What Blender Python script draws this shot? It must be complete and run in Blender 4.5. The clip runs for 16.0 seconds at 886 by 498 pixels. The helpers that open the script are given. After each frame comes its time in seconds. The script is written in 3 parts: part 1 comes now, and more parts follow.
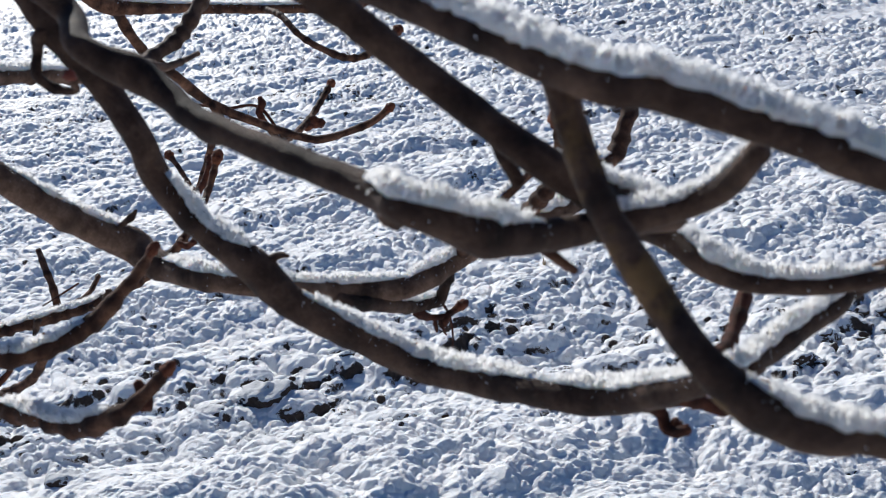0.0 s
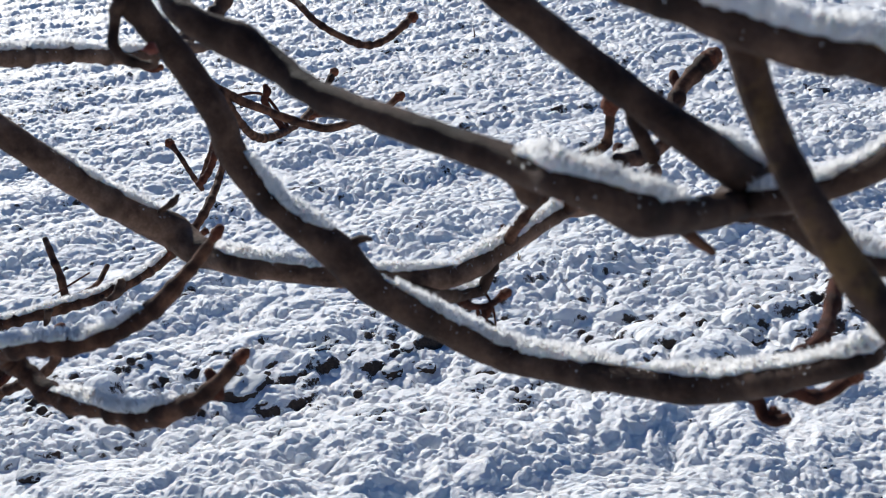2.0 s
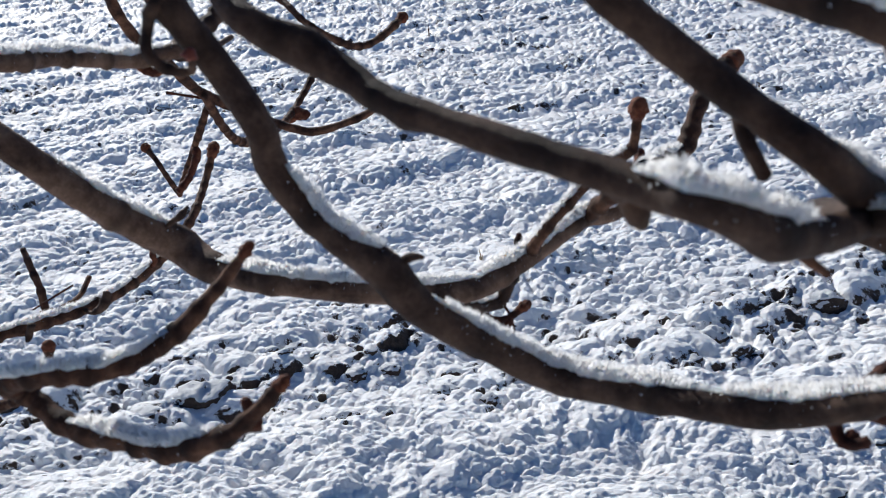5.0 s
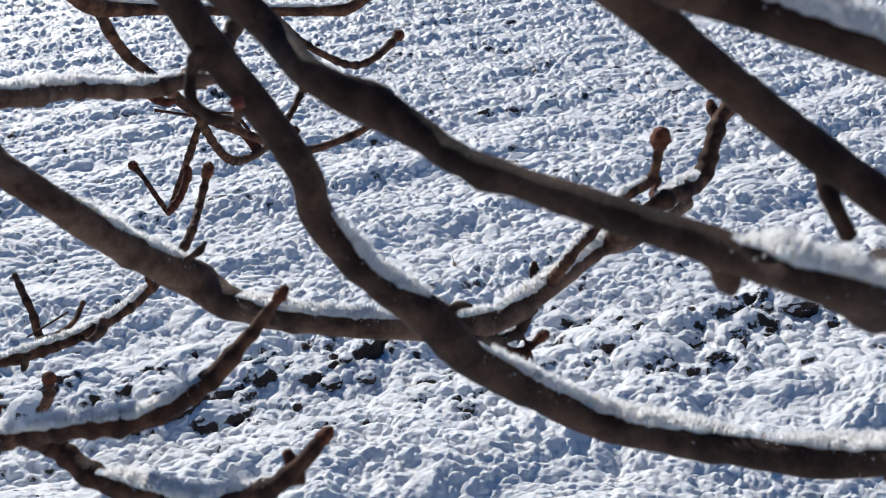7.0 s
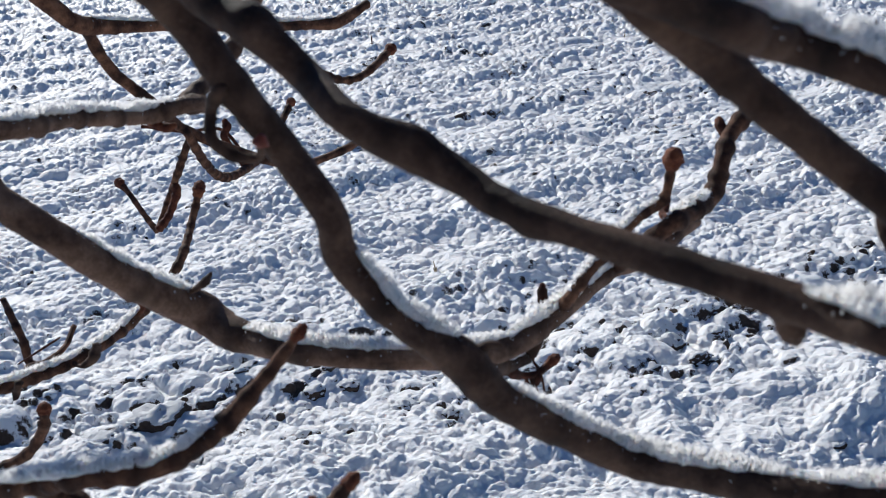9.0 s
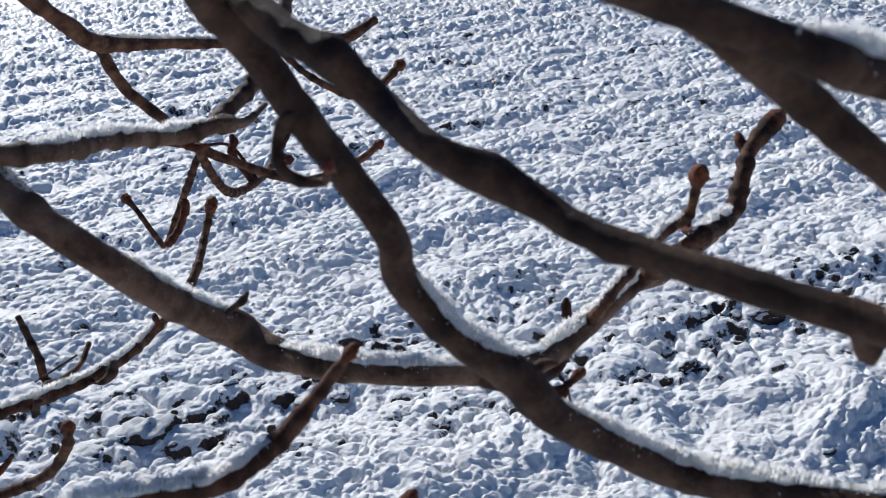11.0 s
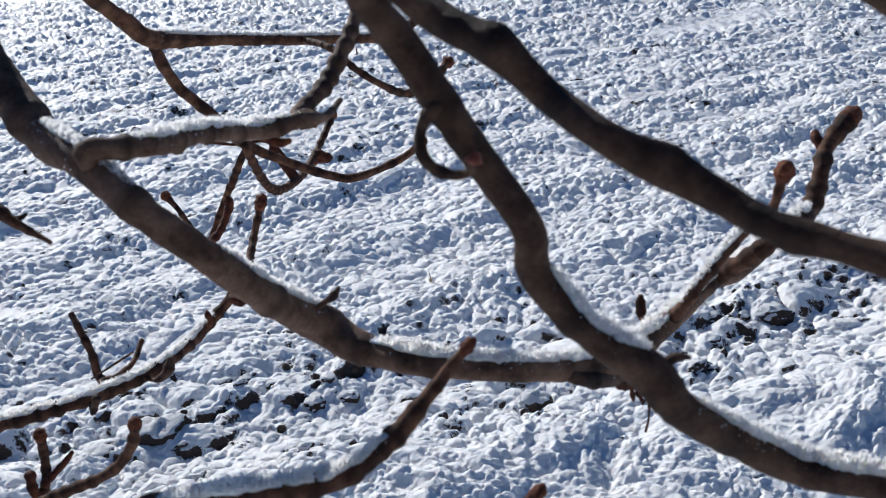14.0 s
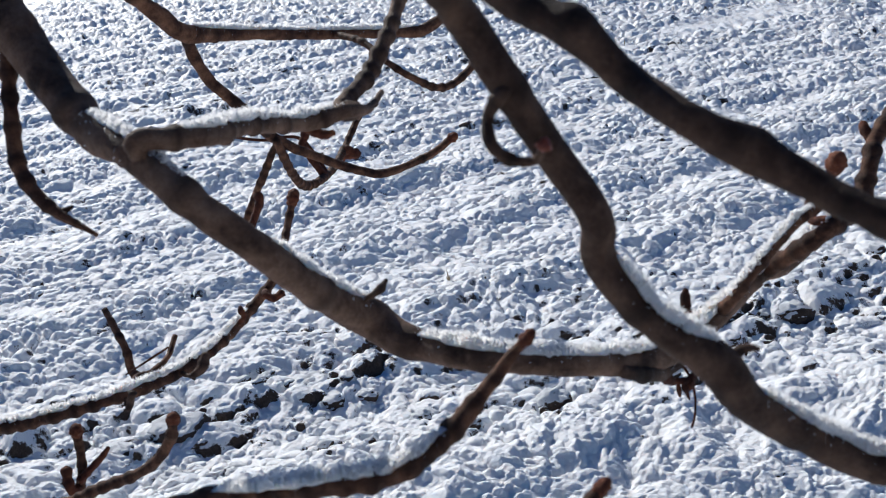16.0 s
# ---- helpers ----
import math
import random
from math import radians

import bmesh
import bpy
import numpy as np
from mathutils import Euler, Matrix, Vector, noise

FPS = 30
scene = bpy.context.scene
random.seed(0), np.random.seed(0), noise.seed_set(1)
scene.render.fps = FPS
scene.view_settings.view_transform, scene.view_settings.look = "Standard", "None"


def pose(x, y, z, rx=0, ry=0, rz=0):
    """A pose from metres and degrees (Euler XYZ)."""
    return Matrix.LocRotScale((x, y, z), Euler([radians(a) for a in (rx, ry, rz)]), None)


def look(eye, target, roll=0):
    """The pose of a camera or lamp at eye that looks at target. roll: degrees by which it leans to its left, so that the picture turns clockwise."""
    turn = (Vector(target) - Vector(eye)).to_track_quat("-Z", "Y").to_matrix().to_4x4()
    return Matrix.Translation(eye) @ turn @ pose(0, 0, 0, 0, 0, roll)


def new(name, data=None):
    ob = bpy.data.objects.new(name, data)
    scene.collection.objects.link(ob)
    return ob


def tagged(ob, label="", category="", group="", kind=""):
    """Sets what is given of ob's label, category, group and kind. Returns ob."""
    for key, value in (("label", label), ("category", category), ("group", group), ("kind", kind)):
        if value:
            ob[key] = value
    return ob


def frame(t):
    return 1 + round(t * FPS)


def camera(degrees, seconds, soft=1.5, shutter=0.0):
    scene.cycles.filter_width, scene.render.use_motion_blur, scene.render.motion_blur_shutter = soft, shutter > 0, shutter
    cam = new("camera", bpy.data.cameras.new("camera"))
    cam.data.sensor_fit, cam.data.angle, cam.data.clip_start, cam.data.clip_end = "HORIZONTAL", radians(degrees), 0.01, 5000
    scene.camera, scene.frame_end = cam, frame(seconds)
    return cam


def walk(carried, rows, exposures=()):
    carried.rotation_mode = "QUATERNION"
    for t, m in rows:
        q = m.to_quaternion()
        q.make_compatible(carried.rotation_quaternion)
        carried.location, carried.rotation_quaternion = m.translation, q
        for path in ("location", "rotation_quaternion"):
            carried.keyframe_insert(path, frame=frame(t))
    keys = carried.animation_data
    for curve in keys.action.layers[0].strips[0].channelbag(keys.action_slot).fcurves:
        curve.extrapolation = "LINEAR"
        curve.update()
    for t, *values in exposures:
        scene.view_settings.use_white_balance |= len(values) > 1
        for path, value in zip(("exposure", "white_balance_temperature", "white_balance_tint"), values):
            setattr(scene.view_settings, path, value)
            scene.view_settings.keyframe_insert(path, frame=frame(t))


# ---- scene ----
# ---- camera ----
cam = camera(46.0, 16.0, soft=0.6)


def view(x, y, z, yaw, pitch, roll):
    return pose(x, y, z, 90 + pitch, 0, yaw) @ pose(0, 0, 0, 0, 0, roll)


walk(cam, [
    (0.0, view(0.0001, 0.0000, 1.8932, 6.357, -20.601, -5.707)),
    (0.5, view(-0.0146, 0.0088, 1.8876, 5.752, -20.718, -5.455)),
    (1.0, view(-0.0305, 0.0062, 1.8876, 5.122, -20.858, -5.170)),
    (1.5, view(-0.0455, 0.0009, 1.8894, 4.603, -20.944, -4.899)),
    (2.0, view(-0.0592, 0.0093, 1.8874, 4.210, -21.022, -4.673)),
    (2.5, view(-0.0700, 0.0142, 1.8855, 3.818, -21.097, -4.529)),
    (3.0, view(-0.0773, 0.0187, 1.8857, 3.472, -21.204, -4.448)),
    (3.5, view(-0.0832, 0.0231, 1.8840, 3.053, -21.281, -4.386)),
    (4.0, view(-0.0889, 0.0295, 1.8826, 2.572, -21.312, -4.393)),
    (6.5, view(-0.1316, 0.0508, 1.9015, -0.215, -21.242, -3.920)),
    (7.0, view(-0.1387, 0.0565, 1.9040, -0.594, -21.298, -3.922)),
    (7.5, view(-0.1485, 0.0642, 1.9060, -1.008, -21.313, -4.002)),
    (8.0, view(-0.1552, 0.0706, 1.9088, -1.370, -21.317, -4.031)),
    (8.5, view(-0.1579, 0.0755, 1.9102, -1.690, -21.317, -4.135)),
    (9.0, view(-0.1583, 0.0763, 1.9136, -1.998, -21.267, -4.273)),
    (11.5, view(-0.2000, 0.0713, 1.9249, -3.297, -20.809, -4.228)),
    (12.0, view(-0.2106, 0.0718, 1.9258, -3.416, -20.823, -4.147)),
    (12.5, view(-0.2205, 0.0723, 1.9259, -3.502, -20.828, -4.150)),
    (13.0, view(-0.2312, 0.0731, 1.9268, -3.511, -20.828, -4.117)),
    (13.5, view(-0.2390, 0.0755, 1.9256, -3.459, -20.822, -4.097)),
    (14.0, view(-0.2443, 0.0778, 1.9234, -3.365, -20.811, -4.098)),
    (14.5, view(-0.2475, 0.0802, 1.9215, -3.195, -20.832, -4.164)),
    (15.0, view(-0.2523, 0.0813, 1.9212, -3.030, -20.820, -4.242)),
    (15.5, view(-0.2585, 0.0821, 1.9204, -2.776, -20.811, -4.355)),
    (16.0, view(-0.2643, 0.0851, 1.9184, -2.577, -20.801, -4.443)),
], exposures=[(0, 0.24, 4640, 9), (4, 0.26, 4640, 9), (8, 0.19, 4640, 9), (12.5, 0.17, 4570, 9), (16, 0.20, 4610, 9)])
cam.data.dof.use_dof, cam.data.dof.focus_distance, cam.data.dof.aperture_fstop = True, 3.5, 26

# ---- light: low winter sun ahead, clear sky ----
SUN_AZ, SUN_EL = radians(-30), radians(31)
sun_way = Vector((math.sin(SUN_AZ) * math.cos(SUN_EL), math.cos(SUN_AZ) * math.cos(SUN_EL), math.sin(SUN_EL)))
world = bpy.data.worlds.new("sky")
scene.world = world
world.use_nodes = True
sky = world.node_tree.nodes.new("ShaderNodeTexSky")
sky.sky_type, sky.sun_disc = "NISHITA", False
sky.sun_elevation, sky.sun_rotation = SUN_EL, SUN_AZ
sky.dust_density, sky.ozone_density = 0.3, 4.0
world.node_tree.links.new(sky.outputs[0], world.node_tree.nodes["Background"].inputs[0])
world.node_tree.nodes["Background"].inputs[1].default_value = 0.037
sun = new("sun", bpy.data.lights.new("sun", "SUN"))
sun.data.energy, sun.data.angle, sun.data.color = 5.0, radians(0.55), (1.0, 0.765, 0.485)
sun.matrix_world = look(sun_way * 30, (0, 0, 0))


# ---- materials ----
class Nodes:
    """A small wrapper for building a node material."""

    def __init__(self, name):
        self.mat = bpy.data.materials.new(name)
        self.mat.use_nodes = True
        self.tree = self.mat.node_tree
        self.bsdf = self.tree.nodes["Principled BSDF"]

    def add(self, kind, **values):
        node = self.tree.nodes.new(kind)
        for key, value in values.items():
            node.inputs[key.replace("_", " ")].default_value = value
        return node

    def join(self, a, b):
        self.tree.links.new(a, b)

    def coords(self):
        return self.add("ShaderNodeTexCoord").outputs["Object"]

    def noise(self, scale, detail=4, rough=0.6, vector=None):
        node = self.add("ShaderNodeTexNoise", Scale=scale, Detail=detail, Roughness=rough)
        self.join(vector or self.coords(), node.inputs["Vector"])
        return node.outputs["Fac"]

    def ramp(self, fac, stops):
        node = self.add("ShaderNodeValToRGB")
        ramp = node.color_ramp
        while len(ramp.elements) < len(stops):
            ramp.elements.new(0.5)
        for el, (place, colour) in zip(ramp.elements, stops):
            el.position, el.color = place, (*colour, 1)
        self.join(fac, node.inputs["Fac"])
        return node.outputs["Color"]

    def mix(self, fac, a, b):
        node = self.tree.nodes.new("ShaderNodeMix")
        node.data_type = "RGBA"
        for value, slot in ((fac, node.inputs["Factor"]), (a, node.inputs[6]), (b, node.inputs[7])):
            if isinstance(value, (int, float)):
                slot.default_value = value
            elif isinstance(value, tuple):
                slot.default_value = (*value, 1)
            else:
                self.join(value, slot)
        return node.outputs[2]

    def math(self, what, a, b):
        node = self.tree.nodes.new("ShaderNodeMath")
        node.operation = what
        for value, slot in ((a, node.inputs[0]), (b, node.inputs[1])):
            if isinstance(value, (int, float)):
                slot.default_value = value
            else:
                self.join(value, slot)
        return node.outputs[0]

    def bump(self, height, distance, strength=1.0, before=None):
        node = self.add("ShaderNodeBump", Strength=strength, Distance=distance)
        self.join(height, node.inputs["Height"])
        if before:
            self.join(before, node.inputs["Normal"])
        return node.outputs["Normal"]

    def done(self, colour=None, rough=None, normal=None):
        for value, key in ((colour, "Base Color"), (rough, "Roughness"), (normal, "Normal")):
            if value is None:
                continue
            if isinstance(value, (int, float)):
                self.bsdf.inputs[key].default_value = value
            elif isinstance(value, tuple):
                self.bsdf.inputs[key].default_value = (*value, 1)
            else:
                self.join(value, self.bsdf.inputs[key])
        return self.mat


def bark_material(name, dark, mid, light, fine=1.0, ochre=0.0):
    m = Nodes(name)
    broad = m.noise(30 * fine, 3, 0.5)
    grain = m.noise(700 * fine, 4, 0.7)
    pores = m.add("ShaderNodeTexVoronoi", Scale=300 * fine)
    m.join(m.coords(), pores.inputs["Vector"])
    pore = m.ramp(pores.outputs["Distance"], [(0.0, (1, 1, 1)), (0.20, (0, 0, 0))])
    patch = m.noise(75 * fine, 5, 0.65)
    base = m.ramp(m.math("ADD", m.math("MULTIPLY", broad, 0.45), m.math("MULTIPLY", patch, 0.55)), [(0.36, dark), (0.46, mid), (0.66, light)])
    speck = m.ramp(grain, [(0.35, (0.72, 0.72, 0.72)), (0.65, (1.15, 1.15, 1.15))])
    node = m.tree.nodes.new("ShaderNodeMix")
    node.data_type, node.blend_type = "RGBA", "MULTIPLY"
    node.inputs["Factor"].default_value = 0.8
    m.join(base, node.inputs[6])
    m.join(speck, node.inputs[7])
    colour = m.mix(m.math("MULTIPLY", pore, 0.3), node.outputs[2], light)
    if ochre:
        # ochre blotches scattered over the bark by noise
        spots = m.ramp(m.noise(55, 4, 0.6), [(0.55, (0, 0, 0)), (0.66, (1, 1, 1))])
        colour = m.mix(m.math("MULTIPLY", spots, ochre), colour, (0.30, 0.18, 0.055))
    scar = m.tree.nodes.new("ShaderNodeAttribute")
    scar.attribute_name = "scar"
    colour = m.mix(m.math("MULTIPLY", scar.outputs["Fac"], 0.75), colour, dark)
    bump = m.bump(m.math("ADD", grain, m.math("MULTIPLY", patch, 1.5)), 0.0007)
    bump = m.bump(pore, 0.0006, 0.6, bump)
    m.bsdf.inputs["Specular IOR Level"].default_value = 0.25
    return m.done(colour, 0.74, bump)


BARK = bark_material("limb_bark", (0.0110, 0.0053, 0.0030), (0.038, 0.0196, 0.0116), (0.125, 0.0750, 0.0470))
# the limb bark again, about twice as light and a little greyer
PALE_BARK = bark_material("pale_grey_bark", (0.024, 0.0120, 0.0068), (0.090, 0.0510, 0.0310), (0.240, 0.1520, 0.0990))
OCHRE_BARK = bark_material("ochre_patched_bark", (0.0110, 0.0053, 0.0030), (0.038, 0.0196, 0.0116), (0.125, 0.0750, 0.0470), 1.0, 0.4)
TWIG = bark_material("twig_bark", (0.016, 0.0064, 0.0033), (0.070, 0.030, 0.0145), (0.23, 0.115, 0.060), 1.6)
BUD = bark_material("bud_scales", (0.038, 0.010, 0.005), (0.115, 0.034, 0.014), (0.24, 0.090, 0.038), 2.5)
DEAD = bark_material("withered_shoot", (0.020, 0.007, 0.004), (0.062, 0.019, 0.009), (0.15, 0.052, 0.023), 2.0)


def snow_material(name, grain):
    m = Nodes(name)
    crumbs = m.noise(grain, 5, 0.75)
    fine = m.noise(grain * 5, 2, 0.6)
    colour = m.ramp(crumbs, [(0.25, (0.96, 0.93, 0.88)), (0.6, (0.99, 0.965, 0.93))])
    bump = m.bump(crumbs, 0.007)
    bump = m.bump(fine, 0.0012, 0.8, bump)
    m.bsdf.inputs["Specular IOR Level"].default_value = 0.4
    # light wanders a little way through the loose snow
    m.bsdf.inputs["Subsurface Weight"].default_value = 1.0
    m.bsdf.inputs["Subsurface Radius"].default_value = (1.0, 0.88, 0.74)
    m.bsdf.inputs["Subsurface Scale"].default_value = 0.004
    m.bsdf.inputs["Subsurface Anisotropy"].default_value = 0.8
    return m.done(colour, 0.5, bump)


SNOW = snow_material("limb_snow", 260)


def flake_material():
    m = Nodes("snow_flake")
    glow = m.tree.nodes.new("ShaderNodeBsdfTranslucent")
    glow.inputs["Color"].default_value = (0.97, 0.96, 0.94, 1)
    both = m.tree.nodes.new("ShaderNodeMixShader")
    both.inputs[0].default_value = 0.65
    m.join(m.bsdf.outputs[0], both.inputs[1])
    m.join(glow.outputs[0], both.inputs[2])
    m.join(both.outputs[0], m.tree.nodes["Material Output"].inputs["Surface"])
    return m.done((0.95, 0.95, 0.95), 0.4)


FLAKE = flake_material()


def field_material():
    m = Nodes("snowed_field")
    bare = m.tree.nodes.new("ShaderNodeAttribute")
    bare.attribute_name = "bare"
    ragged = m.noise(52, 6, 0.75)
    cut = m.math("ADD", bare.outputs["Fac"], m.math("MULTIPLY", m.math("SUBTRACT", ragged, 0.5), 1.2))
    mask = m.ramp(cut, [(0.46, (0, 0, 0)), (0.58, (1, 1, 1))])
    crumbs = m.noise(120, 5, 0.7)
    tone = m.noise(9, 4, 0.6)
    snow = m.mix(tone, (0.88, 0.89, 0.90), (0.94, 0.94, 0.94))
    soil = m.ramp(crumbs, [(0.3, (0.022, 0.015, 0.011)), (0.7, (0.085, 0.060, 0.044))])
    bump = m.bump(m.noise(95, 5, 0.75), 0.0042)
    bump = m.bump(m.noise(210, 4, 0.75), 0.0042, 1.0, bump)
    m.bsdf.inputs["Specular IOR Level"].default_value = 0.5
    # light wanders a finger's width through the snow, not through the soil
    m.join(m.math("SUBTRACT", 1.0, mask), m.bsdf.inputs["Subsurface Weight"])
    m.bsdf.inputs["Subsurface Radius"].default_value = (1.0, 0.96, 0.92)
    m.bsdf.inputs["Subsurface Scale"].default_value = 0.005
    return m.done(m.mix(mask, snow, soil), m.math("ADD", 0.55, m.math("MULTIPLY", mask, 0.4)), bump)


FIELD = field_material()


def plain(name, colour, rough=0.6):
    m = Nodes(name)
    return m.done(m.mix(m.noise(600, 3), tuple(c * 0.6 for c in colour), colour), rough)


STALK = plain("dry_stalk", (0.42, 0.33, 0.2))


# ---- ground: a harrowed field under thin snow, one sheet to the horizon ----
def lattice(ix, iy, salt):
    """Four repeatable random numbers for each lattice cell."""
    n = (ix.astype(np.int64) * 73856093 ^ iy.astype(np.int64) * 19349663 ^ salt * 83492791) & 0x7FFFFFFF
    out = []
    for k in range(4):
        n = (n * 1103515245 + 12345 + k * 7919) & 0x7FFFFFFF
        n = n ^ (n >> 13)
        n = (n * 1664525 + 1013904223) & 0x7FFFFFFF
        out.append(((n >> 8) & 0xFFFF) / 65535.0)
    return out


def lumps(x, y, cell, salt, share=1.0, squash=1.0, puff=0.52):
    """Heights (0 to 1) of scattered rounded clods, one in each lattice cell."""
    u, v = x / cell, y / cell * squash
    iu, iv = np.floor(u), np.floor(v)
    best = np.zeros_like(x)
    for du in (-1, 0, 1):
        for dv in (-1, 0, 1):
            a, b, c, d = lattice(iu + du, iv + dv, salt)
            size = 0.30 + 0.46 * c
            ang = d * 40
            px, py = u - (iu + du + a), v - (iv + dv + b)
            qx, qy = px * np.cos(ang) + py * np.sin(ang), -px * np.sin(ang) + py * np.cos(ang)
            r2 = (qx / size) ** 2 + (qy / (size * (0.66 + 0.3 * a))) ** 2
            dome = np.clip(1 - r2, 0, 1) ** puff * size * (d < share)
            best = np.maximum(best, dome) + 0.12 * np.minimum(best, dome)
    return best


def soft(x, y, cell, salt):
    """Smooth value noise, -1 to 1."""
    u, v = x / cell, y / cell
    iu, iv = np.floor(u), np.floor(v)
    fu, fv = u - iu, v - iv
    fu, fv = fu * fu * (3 - 2 * fu), fv * fv * (3 - 2 * fv)
    p = [lattice(iu + a, iv + b, salt)[0] for a in (0, 1) for b in (0, 1)]
    return 2 * ((p[0] * (1 - fv) + p[1] * fv) * (1 - fu) + (p[2] * (1 - fv) + p[3] * fv) * fu) - 1


ROW = radians(26)


def ground_height(x, y, detail=1.0):
    wx = x + 0.05 * soft(x, y, 0.3, 91) + 0.010 * soft(x, y, 0.05, 93) + 0.0028 * soft(x, y, 0.019, 95)
    wy = y + 0.05 * soft(x, y, 0.3, 92) + 0.010 * soft(x, y, 0.05, 94) + 0.0028 * soft(x, y, 0.019, 96)
    across = -wx * math.sin(ROW) + wy * math.cos(ROW)
    rows = 0.015 * np.sin(across * 6.6 + 1.2 * soft(x, y, 2.5, 5)) + 0.02 * soft(x, y, 1.1, 6) + 0.011 * np.sin(across * 14.3 + 1.5 * soft(x, y, 1.7, 8))
    # a smoother bank along the near edge of the field, falling off towards the near right
    edge = 3.42 + 0.16 * x + 0.10 * soft(x, y, 0.5, 7) - y
    bank = np.clip(edge / 0.28, 0, 1)
    bank = bank * bank * (3 - 2 * bank)
    rise = bank * 0.05 - 0.20 * np.clip(edge - 0.18, 0, 1.6) * np.clip(0.55 + 0.6 * x, 0, 1) + np.clip(edge, 0, 1.2) * 0.01 * (0.5 + np.clip(x + 0.6, 0, 1.4))
    trench = np.exp(-((edge + 0.40) / 0.46) ** 2)
    # bands left by the harrow: rough ones between smoother ones
    band = 0.5 + 0.5 * np.sin(across * 6.6 + 1.2 * soft(x, y, 2.5, 5) + 0.6)
    rough = (1 + 0.30 * bank) * (0.66 + 0.36 * band)
    fade = 1 / (1 + np.clip(y - 16, 0, None) * 0.05)
    far = 1 + 0.09 * np.clip(y - 5, 0, 12)
    # a tractor tyre's print, with its slanting lugs, farther out
    ax, ay = x - 3.7, y - 11.3
    along, off = ax * math.cos(ROW) + ay * math.sin(ROW), -ax * math.sin(ROW) + ay * math.cos(ROW)
    print_ = np.exp(-(off / 0.34) ** 6) * np.exp(-(along / 1.15) ** 6)
    rough = rough * (1 - 0.85 * print_)
    rows = rows + print_ * 0.009 * (np.sin((along + 0.5 * np.abs(off)) * 34) - 0.8)
    # clods lie in drifts with smooth hollows of snow between them
    heap = np.clip(0.72 + 0.45 * soft(x, y, 0.24, 31) + 0.25 * soft(x, y, 0.11, 32) + 0.30 * np.sin(across * 21 + 2.5 * soft(x, y, 0.9, 36)) + 0.2 * trench, 0.15, 1.2)
    fbm = 0.0045 * soft(wx, wy, 0.065, 33) + 0.003 * soft(wx, wy, 0.031, 34) + 0.0018 * soft(wx, wy, 0.015, 35)
    clod = 0.046 * far * lumps(wx, wy, 0.084, 11, 0.66, 1.12, 0.42) * (0.4 + 0.6 * heap)
    small = 0.031 * (0.85 + 0.15 * far) * lumps(wx, wy, 0.046, 12, 0.85, 1.12, 0.42) * (0.55 + 0.45 * heap)
    tiny = 0.010 * lumps(wx, wy, 0.022, 17, 0.62, 1.0, 0.5) * heap
    big = 0.085 * lumps(wx, wy, 0.17, 13, 0.12 + 0.34 * trench, 1.2, 0.5) * (0.55 + 0.60 * trench)
    flat = 1 - 0.58 * bank
    coarse = rough * fade * np.maximum(detail * flat * np.maximum(clod, small), big * (1 - 0.6 * bank))
    coarse = coarse + rough * fade * detail * 0.38 * small * flat
    fine = rough * fade * detail * (tiny * (1 - 0.4 * bank) + fbm * (0.8 + 0.9 * bank))
    crumb = 0.0021 * detail * soft(x, y, 0.011, 14)
    return rows + rise - 0.03 * trench + coarse + fine + crumb + (0.010 + 0.020 * bank) * soft(wx, wy, 0.14, 16) + 0.016 * soft(x, y, 0.27, 18), trench, bank, coarse


